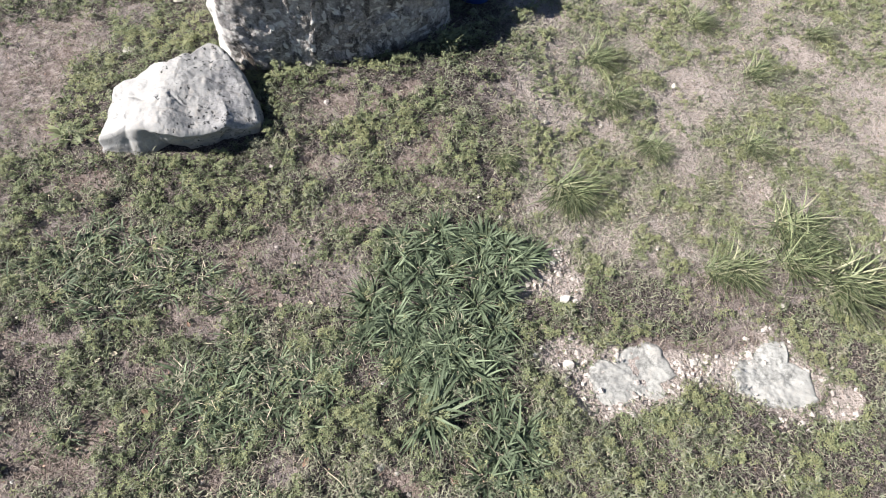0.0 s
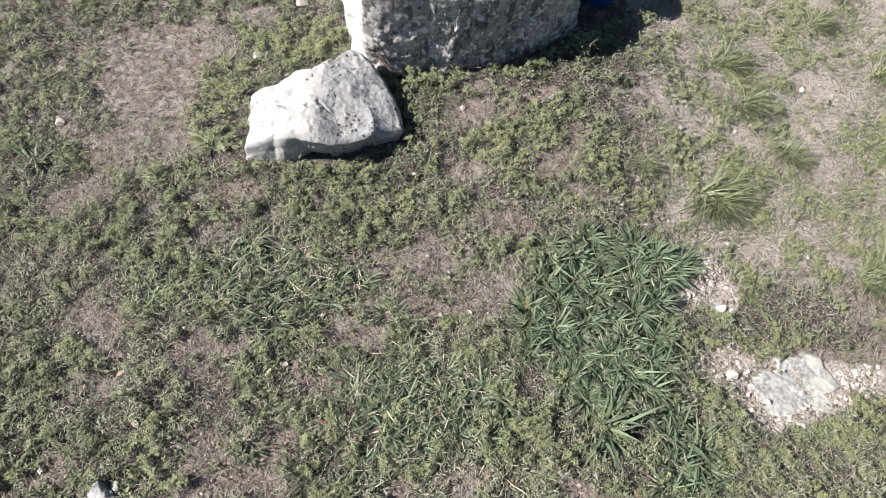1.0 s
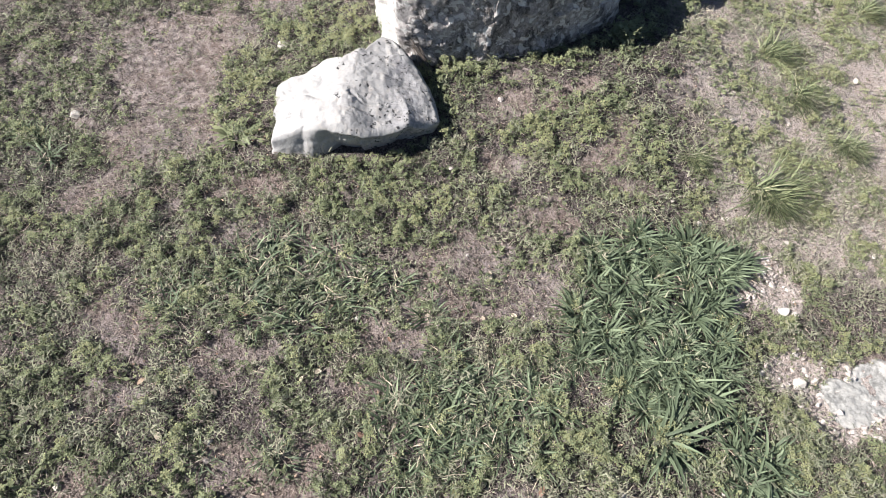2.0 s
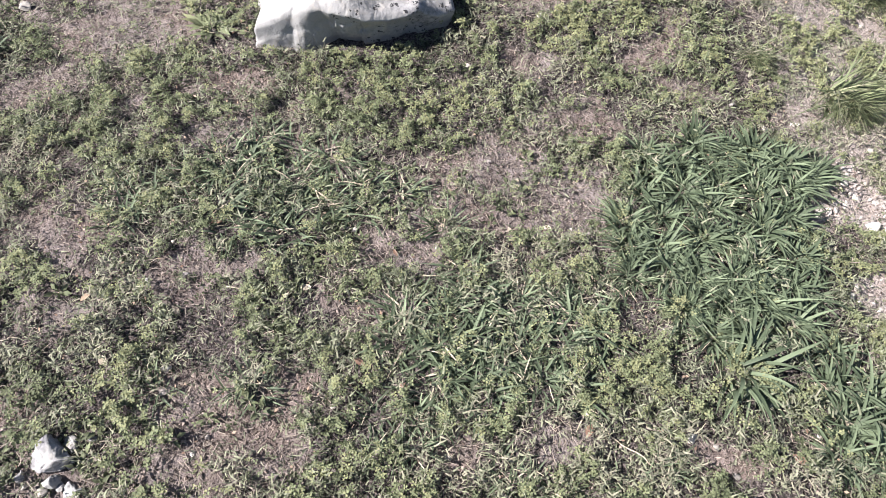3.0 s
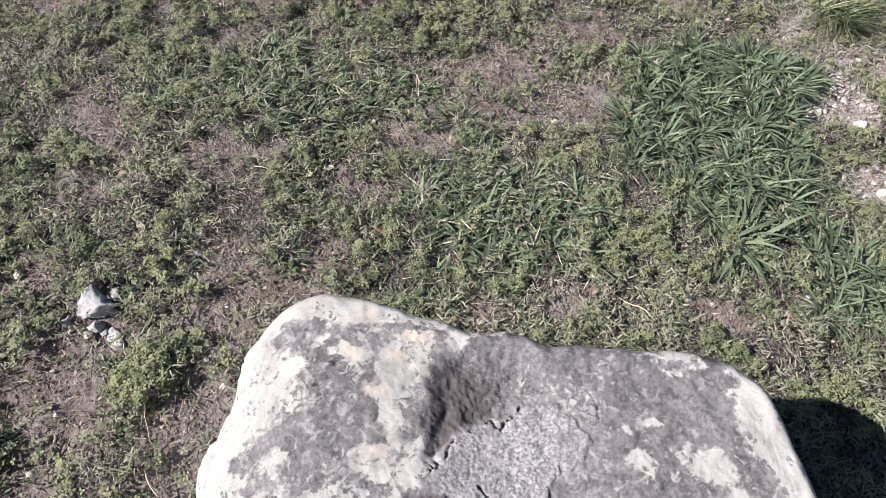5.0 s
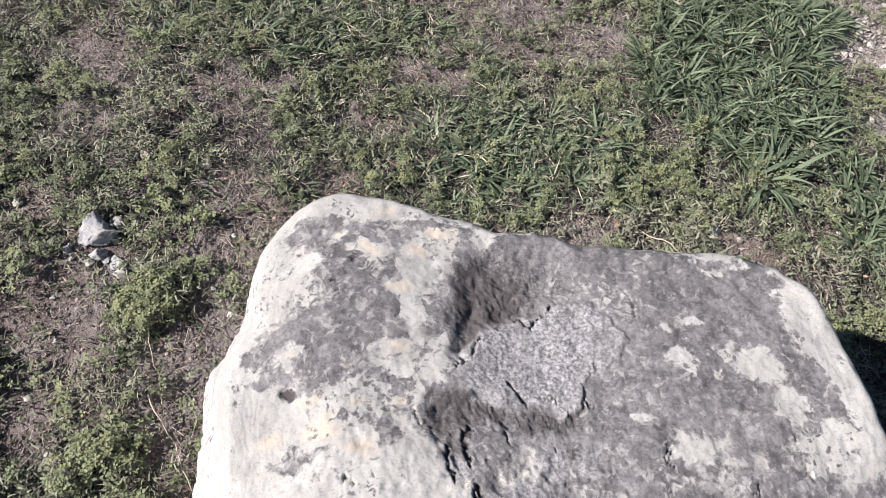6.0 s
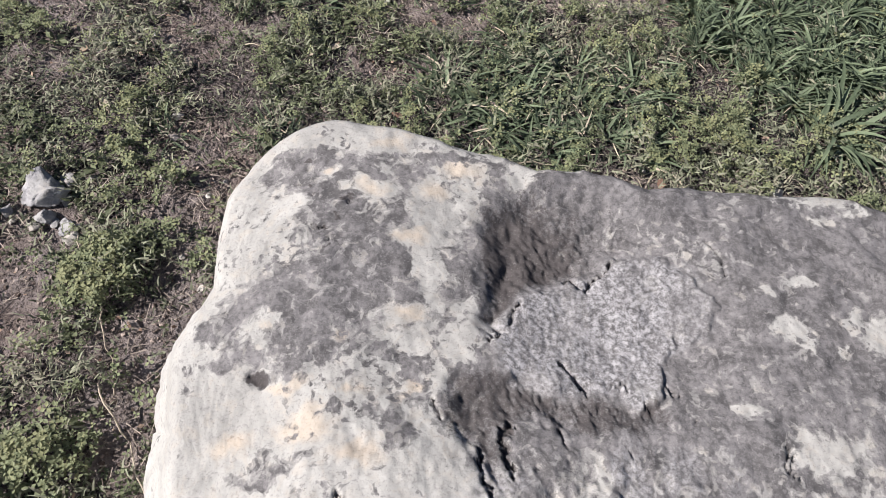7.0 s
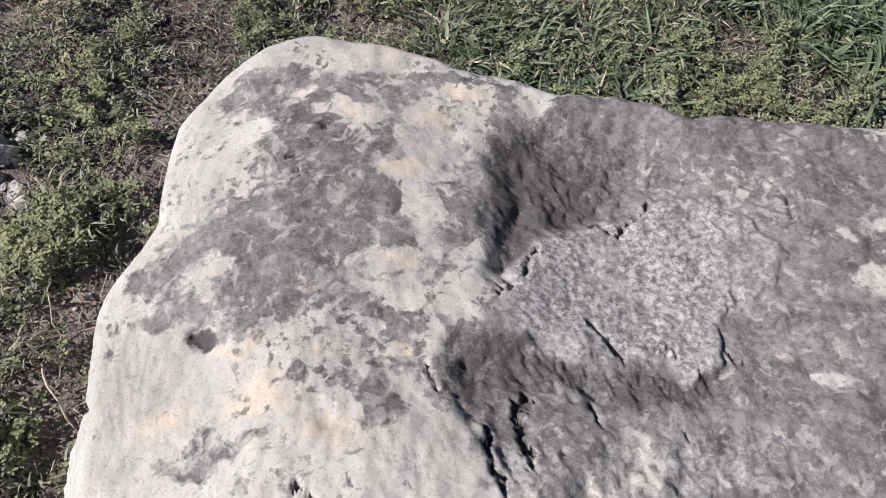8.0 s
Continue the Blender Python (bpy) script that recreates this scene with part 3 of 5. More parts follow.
WHITE_MORE = [(-0.206, -0.440, 0.019, 0.012), (-0.211, -0.466, 0.023, 0.013), (-0.152, -0.461, 0.022, 0.029), (-0.345, -0.444, 0.019, 0.011),
              (-0.356, -0.460, 0.020, 0.012), (-0.234, -0.507, 0.019, 0.013), (-0.281, -0.516, 0.037, 0.010), (-0.179, -0.412, 0.010, 0.023),
              (-0.115, -0.455, 0.010, 0.012), (-0.183, -0.504, 0.008, 0.022), (-0.418, -0.472, 0.024, 0.023), (0.003, -0.453, 0.012, 0.007),
              (-0.327, -0.343, 0.012, 0.014), (-0.303, -0.505, 0.009, 0.008), (0.372, -0.388, 0.018, 0.057), (0.399, -0.458, 0.020, 0.052),
              (0.416, -0.562, 0.032, 0.046), (0.320, -0.524, 0.016, 0.024), (0.370, -0.584, 0.046, 0.037), (0.289, -0.467, 0.028, 0.022)]
WHITE_EAST = [(0.264, -0.289, 0.042, 0.016), (0.303, -0.305, 0.012, 0.010), (0.268, -0.324, 0.012, 0.005), (0.201, -0.474, 0.012, 0.012),
              (0.193, -0.462, 0.020, 0.017), (0.218, -0.398, 0.014, 0.007), (0.170, -0.410, 0.007, 0.007), (0.240, -0.483, 0.009, 0.007),
              (0.264, -0.454, 0.012, 0.016), (0.180, -0.582, 0.029, 0.020), (0.027, -0.530, 0.014, 0.008), (0.215, -0.272, 0.041, 0.005),
              (0.117, -0.541, 0.015, 0.006), (-0.075, -0.258, 0.026, 0.016), (-0.02, -0.246, 0.030, 0.010), (-0.429, -0.423, 0.030, 0.021), (-0.445, -0.512, 0.019, 0.045)]
GREY_SPOTS = [(-0.387, -0.487, 0.014, 0.011), (-0.352, -0.509, 0.014, 0.008), (-0.305, -0.495, 0.016, 0.011), (-0.279, -0.541, 0.007, 0.006),
              (-0.216, -0.562, 0.016, 0.016), (-0.238, -0.543, 0.009, 0.008), (-0.325, -0.585, 0.024, 0.010), (-0.413, -0.454, 0.015, 0.011),
              (-0.209, -0.246, 0.049, 0.012), (-0.150, -0.246, 0.027, 0.008), (-0.241, -0.269, 0.026, 0.006), (-0.282, -0.342, 0.055, 0.044),
              (-0.326, -0.259, 0.032, 0.029), (-0.343, -0.599, 0.019, 0.014)]
OCHRE_SPOTS = [(-0.206, -0.439, 0.019, 0.012), (-0.149, -0.263, 0.029, 0.015), (-0.212, -0.346, 0.027, 0.009), (-0.258, -0.285, 0.025, 0.011),
               (-0.301, -0.258, 0.009, 0.008), (-0.353, -0.460, 0.013, 0.009), (-0.322, -0.518, 0.021, 0.006), (-0.259, -0.521, 0.031, 0.006),
               (-0.298, -0.557, 0.030, 0.015), (-0.256, -0.581, 0.030, 0.014), (-0.207, -0.526, 0.009, 0.016), (0.259, -0.393, 0.032, 0.011),
               (-0.184, -0.295, 0.019, 0.014), (-0.279, -0.471, 0.014, 0.011), (-0.366, -0.566, 0.020, 0.015), (-0.236, -0.219, 0.027, 0.012)]
PITS = [(-0.326, -0.251, 0.005, 0.004), (-0.272, -0.305, 0.005, 0.003), (-0.309, -0.337, 0.005, 0.003), (-0.281, -0.353, 0.003, 0.002),
        (-0.319, -0.291, 0.003, 0.002), (-0.298, -0.360, 0.003, 0.003), (-0.352, -0.509, 0.012, 0.007), (-0.335, -0.275, 0.003, 0.002), (-0.292, -0.322, 0.003, 0.002)]


def crack_depth(x, y):
    wx, wy = x + 0.009 * fbm(x, y, 0, 0.018, 4, 61, 0.65), y + 0.009 * fbm(x, y, 4, 0.018, 4, 63, 0.65)
    broken = smooth(-0.45, 0.15, fbm(x, y, 6, 0.02, 2, 65))
    deep = np.max([np.exp(-(line_distance(wx, wy, CRACKS[k]) / 0.0021) ** 2) for k in (0, 1, 2, 4, 5, 6)], axis=0)
    return broken * np.maximum(deep, 0.55 * np.max([np.exp(-(line_distance(wx, wy, c) / 0.0014) ** 2) for c in CRACKS + CRACKS_FINE], axis=0))


def near_top(x, y):
    z = 0.427 + 0.010 * fbm(x, y, 0, 0.22, 2, 71) + 0.004 * fbm(x, y, 0, 0.07, 5, 73, 0.55)
    wx, wy = x + 0.008 * fbm(x, y, 0, 0.03, 3, 75, 0.65), y + 0.008 * fbm(x, y, 2, 0.03, 3, 77, 0.65)
    hollow = smooth(-0.010, 0.030, inside(wx, wy, RECESS)) * (0.3 + 0.7 * smooth(-0.26, -0.34, y))
    z = z - 0.013 * hollow + 0.0042 * hollow * fbm(x, y, 3, 0.02, 5, 76, 0.72)
    patch = smooth(-0.003, 0.004, inside(wx, wy, CRUST_PATCH))
    z = z + 0.0035 * patch - 0.012 * np.exp(-((x + 0.02) ** 2 + (y + 0.44) ** 2) / 0.012) + 0.0008 * patch * fbm(x, y, 1, 0.011, 3, 74, 0.8)
    band = smooth(-0.012, 0.02, inside(wx, wy, DARK_BAND))
    z = z - 0.009 * band + 0.0036 * band * fbm(x, y, 5, 0.016, 5, 78, 0.75)
    low = smooth(-0.55, -0.62, wy) * smooth(-0.17, -0.12, wx) * smooth(0.10, 0.03, wx)
    z = z + 0.005 * low * fbm(x, y, 7, 0.025, 3, 72, 0.6)
    z = z - 0.03 * smooth(-0.30, -0.46, x)
    rim = smooth(0.055, 0.012, inside(wx, wy, NEAR_RIM)) * smooth(-0.38, -0.32, x) * smooth(0.41, 0.37, x) * smooth(-0.45, -0.38, y)
    z = z + rim * (0.430 + 0.004 * fbm(x, y, 9, 0.05, 3, 70) - z)
    rough = 0.3 + 0.1 * patch + 0.4 * band + 0.3 * hollow
    return z + 0.0024 * rough * fbm(x, y, 0, 0.009, 3, 79, 0.7) - 0.010 * crack_depth(x, y) - 0.006 * blobs(wx, wy, PITS, 0.5)


def near_marks(x, y, z, side):
    wx, wy = x + 0.013 * fbm(x, y, z, 0.03, 4, 81, 0.65), y + 0.013 * fbm(x, y, z + 3, 0.03, 4, 83, 0.65)
    pale = smooth(-0.03, 0.02, inside(wx, wy, PALE_FLANK))
    white = np.max([blobs(wx, wy, WHITE_SPOTS, 0.7), blobs(wx, wy, WHITE_MORE, 0.7), 0.9 * blobs(wx, wy, WHITE_EAST, 0.6), 0.85 * pale], axis=0)
    edge = smooth(0.035, 0.006, inside(wx, wy, NEAR_RIM)) * np.maximum(smooth(-0.05, -0.15, wx), smooth(0.33, 0.38, wx))
    white = np.maximum(np.maximum(white, edge), 1.4 * smooth(-0.012, 0.006, inside(wx, wy, WHITE_BAND))) * (1 - 0.85 * blobs(wx, wy, GREY_SPOTS, 0.5))
    white = np.maximum(white, 0.9 * smooth(0.0, 0.5, side))
    patch = smooth(-0.006, 0.006, inside(wx, wy, CRUST_PATCH))
    west = smooth(0.0, -0.2, x)
    white = 0.185 + 0.075 * west + 0.72 * white + 0.16 * patch + 0.15 * fbm(x, y, z, 0.09, 4, 85, 0.6) + 0.16 * smooth(-0.56, -0.61, y) * smooth(-0.15, -0.10, x)
    # recess: dark rough crust, plus its west wall's shade painted into the colour
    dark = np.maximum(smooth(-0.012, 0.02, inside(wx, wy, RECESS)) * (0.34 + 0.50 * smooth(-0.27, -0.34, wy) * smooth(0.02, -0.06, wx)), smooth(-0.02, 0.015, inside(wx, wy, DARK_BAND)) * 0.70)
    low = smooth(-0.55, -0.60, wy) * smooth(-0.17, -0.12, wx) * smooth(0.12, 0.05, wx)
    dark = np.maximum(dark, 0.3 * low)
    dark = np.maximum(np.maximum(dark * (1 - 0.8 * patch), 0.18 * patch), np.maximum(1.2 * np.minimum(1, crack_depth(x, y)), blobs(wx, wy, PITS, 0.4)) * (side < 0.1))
    grit = smooth(-0.010, 0.006, inside(wx, wy, CRUST_PATCH)) * (0.62 + 0.38 * smooth(-0.3, 0.3, fbm(x, y, z, 0.04, 3, 87))) * (1 - 0.3 * smooth(0.05, 0.11, x))
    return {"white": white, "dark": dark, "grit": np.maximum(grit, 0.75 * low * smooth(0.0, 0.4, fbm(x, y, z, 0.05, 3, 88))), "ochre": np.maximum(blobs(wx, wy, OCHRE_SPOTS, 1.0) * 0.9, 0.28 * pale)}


def near_flare(theta):
    return 0.012 + 0.15 * np.exp(-((theta - 0.15) / 0.55) ** 2) + 0.14 * np.maximum(smooth(1.85, 2.35, theta), smooth(-2.4, -2.9, theta))


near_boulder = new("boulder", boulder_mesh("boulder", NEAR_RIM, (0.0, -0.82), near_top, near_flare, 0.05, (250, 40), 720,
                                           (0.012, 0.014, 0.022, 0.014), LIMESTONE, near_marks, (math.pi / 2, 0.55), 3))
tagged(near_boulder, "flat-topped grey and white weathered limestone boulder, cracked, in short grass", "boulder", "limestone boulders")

FAR_RIM = [(-0.20, 1.83), (-0.155, 1.735), (0.10, 1.730), (0.30, 1.752), (0.52, 1.810), (0.67, 1.885), (0.75, 1.96), (0.79, 2.07), (0.72, 2.24),
           (0.58, 2.40), (0.35, 2.52), (0.10, 2.50), (-0.10, 2.38), (-0.21, 2.15), (-0.23, 1.98)]


def far_top(x, y):
    return 0.57 - 0.13 * x + 0.03 * fbm(x, y, 0, 0.35, 3, 91) + 0.006 * fbm(x, y, 0, 0.05, 3, 93)


def far_flare(theta):
    return -0.035 * smooth(-0.25, -0.55, np.sin(theta)) + 0.04 * np.exp(-((theta + 0.05) / 0.25) ** 2) + 0.05 * np.exp(-((np.abs(theta) - 2.9) / 0.4) ** 2)


def far_marks(x, y, z, side):
    # sunlight on the west side is painted in: whiter, without the dark streaks
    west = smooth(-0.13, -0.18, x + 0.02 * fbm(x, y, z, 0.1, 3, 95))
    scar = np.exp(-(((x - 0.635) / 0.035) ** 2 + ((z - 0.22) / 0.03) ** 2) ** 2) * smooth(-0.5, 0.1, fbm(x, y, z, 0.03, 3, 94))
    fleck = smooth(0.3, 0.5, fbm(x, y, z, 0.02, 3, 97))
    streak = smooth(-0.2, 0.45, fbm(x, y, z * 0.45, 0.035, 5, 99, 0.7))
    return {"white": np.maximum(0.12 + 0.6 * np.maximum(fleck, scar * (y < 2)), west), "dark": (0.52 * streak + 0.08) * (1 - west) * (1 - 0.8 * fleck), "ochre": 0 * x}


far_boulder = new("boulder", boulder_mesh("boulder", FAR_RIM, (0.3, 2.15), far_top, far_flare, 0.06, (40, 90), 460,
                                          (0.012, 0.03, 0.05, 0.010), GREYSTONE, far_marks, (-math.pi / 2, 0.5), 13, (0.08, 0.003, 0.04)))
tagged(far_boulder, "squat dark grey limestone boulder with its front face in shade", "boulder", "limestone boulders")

STONE_RIM = [(-0.635, 1.60), (-0.52, 1.60), (-0.36, 1.60), (-0.27, 1.645), (-0.205, 1.71), (-0.165, 1.70), (-0.085, 1.63), (-0.035, 1.555), (0.003, 1.46),
             (0.018, 1.40), (-0.02, 1.375), (-0.10, 1.335), (-0.18, 1.30), (-0.30, 1.275), (-0.40, 1.29), (-0.50, 1.315), (-0.63, 1.315), (-0.61, 1.45)]


def stone_top(x, y):
    wx, wy = x + 0.02 * fbm(x, y, 2, 0.12, 3, 108), y + 0.02 * fbm(x, y, 4, 0.12, 3, 109)
    ridge = wx + 0.345 - 0.15 * (wy - 1.45)
    west_of, east_of = (np.sqrt(ridge ** 2 + 0.0012) - ridge) / 2, (np.sqrt(ridge ** 2 + 0.0012) + ridge) / 2
    z = 0.235 + 0.18 * (y - 1.32) - 0.40 * west_of - 0.22 * np.clip(-ridge - 0.16, 0, None) - 0.25 * east_of
    step = line_distance(wx, wy, [(-0.66, 1.535), (-0.58, 1.50), (-0.50, 1.47), (-0.43, 1.44)])
    z = z - 0.016 * np.exp(-(step / 0.014) ** 2)
    seam = line_distance(wx, wy, [(-0.32, 1.452), (-0.27, 1.412), (-0.17, 1.403), (-0.07, 1.405), (0.0, 1.39)])
    z = z - 0.006 * np.exp(-(seam / 0.006) ** 2) * smooth(-0.3, 0.2, fbm(x, y, 0, 0.05, 2, 106))
    fold = np.abs(fbm(x, y, 0, 0.20, 2, 101))
    return z + 0.012 - 0.022 * fold + 0.007 * fbm(x, y, 0, 0.07, 3, 103) - 0.012 * np.clip(0.35 - np.abs(fbm(x * 0.6, y, 0, 0.11, 3, 102)), 0, 1) + 0.0012 * fbm(x, y, 0, 0.015, 2, 104)


def stone_marks(x, y, z, side):
    seam = line_distance(x, y, [(-0.32, 1.452), (-0.27, 1.412), (-0.17, 1.403), (-0.07, 1.405), (0.0, 1.39)])
    lichen = smooth(-0.40, -0.20, x + 0.1 * fbm(x, y, z, 0.1, 2, 110)) + 0.7 * np.exp(-((x + 0.31) ** 2 + (y - 1.58) ** 2) / 0.006)
    return {"white": 0.92 + 0.3 * fbm(x, y, z, 0.12, 3, 105) - 0.26 * smooth(-0.34, -0.15, x), "ochre": 0 * x, "lichen": np.clip(lichen, 0, 1),
            "dark": 0.15 * smooth(0.35, 0.7, fbm(x, y, z, 0.025, 2, 107)) + 0.5 * np.exp(-(seam / 0.006) ** 2) * smooth(-0.2, 0.3, fbm(x, y, z, 0.04, 2, 112))}


def stone_flare(theta):
    return 0.012 - 0.09 * smooth(-0.1, -0.5, np.sin(theta)) * smooth(-0.75, -0.45, np.cos(theta))


pale_stone = new("rock", boulder_mesh("rock", STONE_RIM, (-0.28, 1.50), stone_top, stone_flare, 0.04, (90, 40), 520,
                                      (0.02, 0.014, 0.022, 0.006), PALESTONE, stone_marks, (-math.pi / 2, 0.3), 23, (0.22, 0.002, 0.05)))
tagged(pale_stone, "white wedge-shaped limestone rock speckled with black lichen, beside the boulder", "rock")

SLAB_WEST = [(1.28, 0.38), (1.32, 0.42), (1.37, 0.40), (1.41, 0.45), (1.55, 0.46), (1.58, 0.40), (1.59, 0.35), (1.53, 0.32), (1.55, 0.28), (1.44, 0.28),
             (1.36, 0.24), (1.29, 0.26), (1.28, 0.32)]
SLAB_EAST = [(1.80, 0.37), (1.88, 0.41), (1.94, 0.47), (2.02, 0.47), (2.01, 0.39), (2.07, 0.35), (2.07, 0.28), (2.08, 0.24), (2.03, 0.23), (1.93, 0.22),
             (1.85, 0.25), (1.79, 0.29)]


def slab_top(x, y):
    return ground_z(x, y) + 0.009 + 0.008 * fbm(x, y, 0, 0.12, 4, 111, 0.6) + 0.003 * fbm(x, y, 0, 0.03, 3, 113)


def slab_marks(x, y, z, side):
    return {"white": 0.42 + 0.35 * fbm(x, y, z, 0.07, 3, 115), "dark": 0 * x, "ochre": 0.3 + 0.3 * fbm(x, y, z, 0.15, 2, 117)}


for outline, middle, seed in ((SLAB_WEST, (1.42, 0.335), 33), (SLAB_EAST, (1.93, 0.32), 43)):
    slab = new("bedrock_slab", boulder_mesh("bedrock_slab", outline, middle, slab_top, lambda a: 0.01 + 0 * a, 0.05, (36, 10), 220,
                                            (0.06, 0.008, 0.02, 0.007), SLABSTONE, slab_marks, None, seed))
    tagged(slab, "low pale limestone slab bedded in chalky gravel", "rock", "bedded slabs")


# ---- small stones ----
def chip_mesh(name, seed, mat, corners=16, flat=0.6, worn=0.06, pale=(0.45, 0.9)):
    """A broken stone: the hull of a few corners, with worn edges."""
    rng = np.random.default_rng(seed)
    bm = bmesh.new()
    for p in rng.normal(size=(corners, 3)):
        bm.verts.new(p / np.linalg.norm(p) * rng.uniform(0.75, 1.05))
    hull = bmesh.ops.convex_hull(bm, input=bm.verts)
    bmesh.ops.delete(bm, geom=[g for g in hull["geom_interior"] if isinstance(g, bmesh.types.BMVert)], context="VERTS")
    bmesh.ops.bevel(bm, geom=bm.edges[:], offset=worn, segments=1, affect="EDGES")
    for v in bm.verts:
        v.co.z *= flat
    me = bpy.data.meshes.new(name)
    bm.to_mesh(me)
    bm.free()
    me.attributes.new("white", "FLOAT", "POINT").data.foreach_set("value", rng.uniform(*pale, len(me.vertices)).astype(np.float32))
    me.materials.append(mat)
    return me


CHIPS = [chip_mesh("pebble", 200 + k, PEBBLE, 18, 0.55) for k in range(6)]
PEBBLES = [(-0.278, 0.632, 1.1), (-0.001, 0.599, 1.0), (-0.092, 0.605, 0.6), (-0.049, 0.566, 0.6), (0.091, 0.609, 0.7), (-0.702, 0.216, 1.1),
           (-0.701, 0.054, 0.8), (-0.631, 0.044, 0.7), (-0.606, 0.018, 0.8), (0.539, 0.043, 1.7), (0.592, 0.019, 1.0), (1.002, 1.015, 1.2),
           (1.099, 1.040, 1.1), (0.077, 1.130, 1.4), (0.540, 0.324, 0.9), (-0.761, 0.576, 0.6), (-0.224, 0.279, 0.6), (-0.299, 0.124, 0.7),
           (-0.025, 0.009, 1.0), (0.630, -0.043, 1.0), (-1.091, 0.476, 0.9), (0.276, 0.103, 0.7), (-1.118, 0.096, 1.4), (0.310, 1.447, 1.2)]
PEBBLES_EAST = [(1.895, 1.780, 2.0), (1.310, 0.929, 1.2), (1.217, 0.650, 2.2), (1.316, 0.102, 1.2), (1.391, 0.454, 1.2), (1.619, 0.862, 0.9),
                (1.984, 1.013, 1.2), (2.047, 0.610, 1.4), (1.116, 1.042, 0.9), (1.600, 1.055, 1.1), (1.548, 1.664, 1.5), (1.554, 2.133, 1.6),
                (1.203, 0.391, 2.4), (1.666, 0.397, 1.6), (1.856, -0.015, 1.6), (1.193, 0.811, 1.6), (2.028, 1.708, 1.2), (1.086, 0.435, 1.3)]
PEBBLES_WEST = [(-0.867, -0.484, 1.3), (-0.826, -0.490, 1.2), (-0.583, -0.186, 1.0), (-0.929, -0.250, 0.9), (-0.580, 0.056, 0.7),
                (-1.114, 0.090, 1.2), (-0.631, -0.118, 0.8), (-0.971, -0.146, 0.8), (-0.945, -0.373, 0.8), (-0.955, -0.051, 0.9), (-0.479, 2.226, 3.0),
                (-0.651, 1.887, 2.6), (-1.467, 1.542, 2.2), (0.559, 1.918, 1.3), (-0.800, 0.455, 0.7), (-0.839, -0.085, 1.8), (-0.911, -0.060, 1.5)]
for k, (px, py, size) in enumerate(PEBBLES + PEBBLES_EAST + PEBBLES_WEST):
    rng = np.random.default_rng(500 + k)
    ob = new("pebble", CHIPS[k % len(CHIPS)])
    z = float(ground_z(np.array([px]), np.array([py]))[0])
    s = 0.0105 * size
    ob.matrix_world = pose(px, py, z + 0.35 * s, *rng.uniform(-18, 18, 2), rng.uniform(0, 360)) @ Matrix.Diagonal((s * rng.uniform(0.8, 1.25), s, s, 1))
    tagged(ob, "small white chalky pebble lying on the soil", "pebble", "pebbles")


def lump_mesh(name, seed, mat, flat, pale):
    """A broken lump: a ball cut by many planes, then roughened."""
    rng = np.random.default_rng(seed)
    bm = bmesh.new()
    bmesh.ops.create_icosphere(bm, subdivisions=4, radius=1.0)
    me = bpy.data.meshes.new(name)
    bm.to_mesh(me)
    bm.free()
    p = np.array([v.co for v in me.vertices])
    for _ in range(15):
        n = rng.normal(size=3)
        n /= np.linalg.norm(n)
        p -= np.clip(p @ n - rng.uniform(0.45, 0.85), 0, None)[:, None] * n
    x, y, z = p.T
    p = p * (1 + 0.22 * fbm(x, y, z, 0.7, 4, seed, 0.6) - 0.16 * smooth(0.12, 0.0, np.abs(fbm(x, y, z, 0.6, 2, seed + 1))))[:, None]
    p[:, 2] *= flat
    me.vertices.foreach_set("co", p.ravel())
    marks = (("white", pale + 0.35 * fbm(x, y, z, 0.5, 3, seed + 2)), ("ochre", np.full(len(x), 0.3)), ("dark", 0.3 * smooth(0.25, 0.6, fbm(x, y, z, 0.4, 3, seed + 3))))
    for key, values in marks:
        me.attributes.new(key, "FLOAT", "POINT").data.foreach_set("value", values.astype(np.float32))
    me.materials.append(mat)
    me.polygons.foreach_set("use_smooth", np.ones(len(me.polygons), bool))
    return me


RUBBLE_RIM = [(-0.945, -0.012), (-0.932, 0.014), (-0.905, 0.028), (-0.868, 0.020), (-0.857, 0.0), (-0.835, -0.06), (-0.845, -0.10), (-0.875, -0.09), (-0.905, -0.055), (-0.923, -0.034)]
BROKEN = [lump_mesh("rock", 600 + k, PALESTONE, 0.8, (0.62, 1.1, 1.1)[k]) for k in range(3)]
for k, (px, py, sx, sy, sz, turn) in enumerate(((-0.908, 0.006, 0.060, 0.048, 0.042, 200), (-0.872, 0.038, 0.030, 0.018, 0.024, 330), (-0.900, -0.040, 0.026, 0.018, 0.022, 255),
                                                (-0.852, -0.060, 0.028, 0.022, 0.018, 215), (-0.880, -0.048, 0.015, 0.013, 0.012, 10), (-0.835, 0.050, 0.014, 0.012, 0.010, 250),
                                                (-0.965, -0.030, 0.015, 0.012, 0.012, 300), (-0.872, 0.000, 0.018, 0.014, 0.022, 190))):
    ob = new("rock", BROKEN[k % 3])
    z = float(ground_z(np.array([px]), np.array([py]))[0])
    ob.matrix_world = pose(px, py, z + 0.35 * sz, 20 * math.sin(3 * k), 20 * math.cos(2 * k), turn) @ Matrix.Diagonal((sx, sy, sz, 1))
    tagged(ob, "jagged broken lump of white limestone among weeds" if k < 3 else "small angular piece of white limestone on soil", "rock", "broken rocks")


# ---- scattered cover ----
ROCK_OUTLINES = [NEAR_RIM, FAR_RIM, STONE_RIM, SLAB_WEST, SLAB_EAST, RUBBLE_RIM]


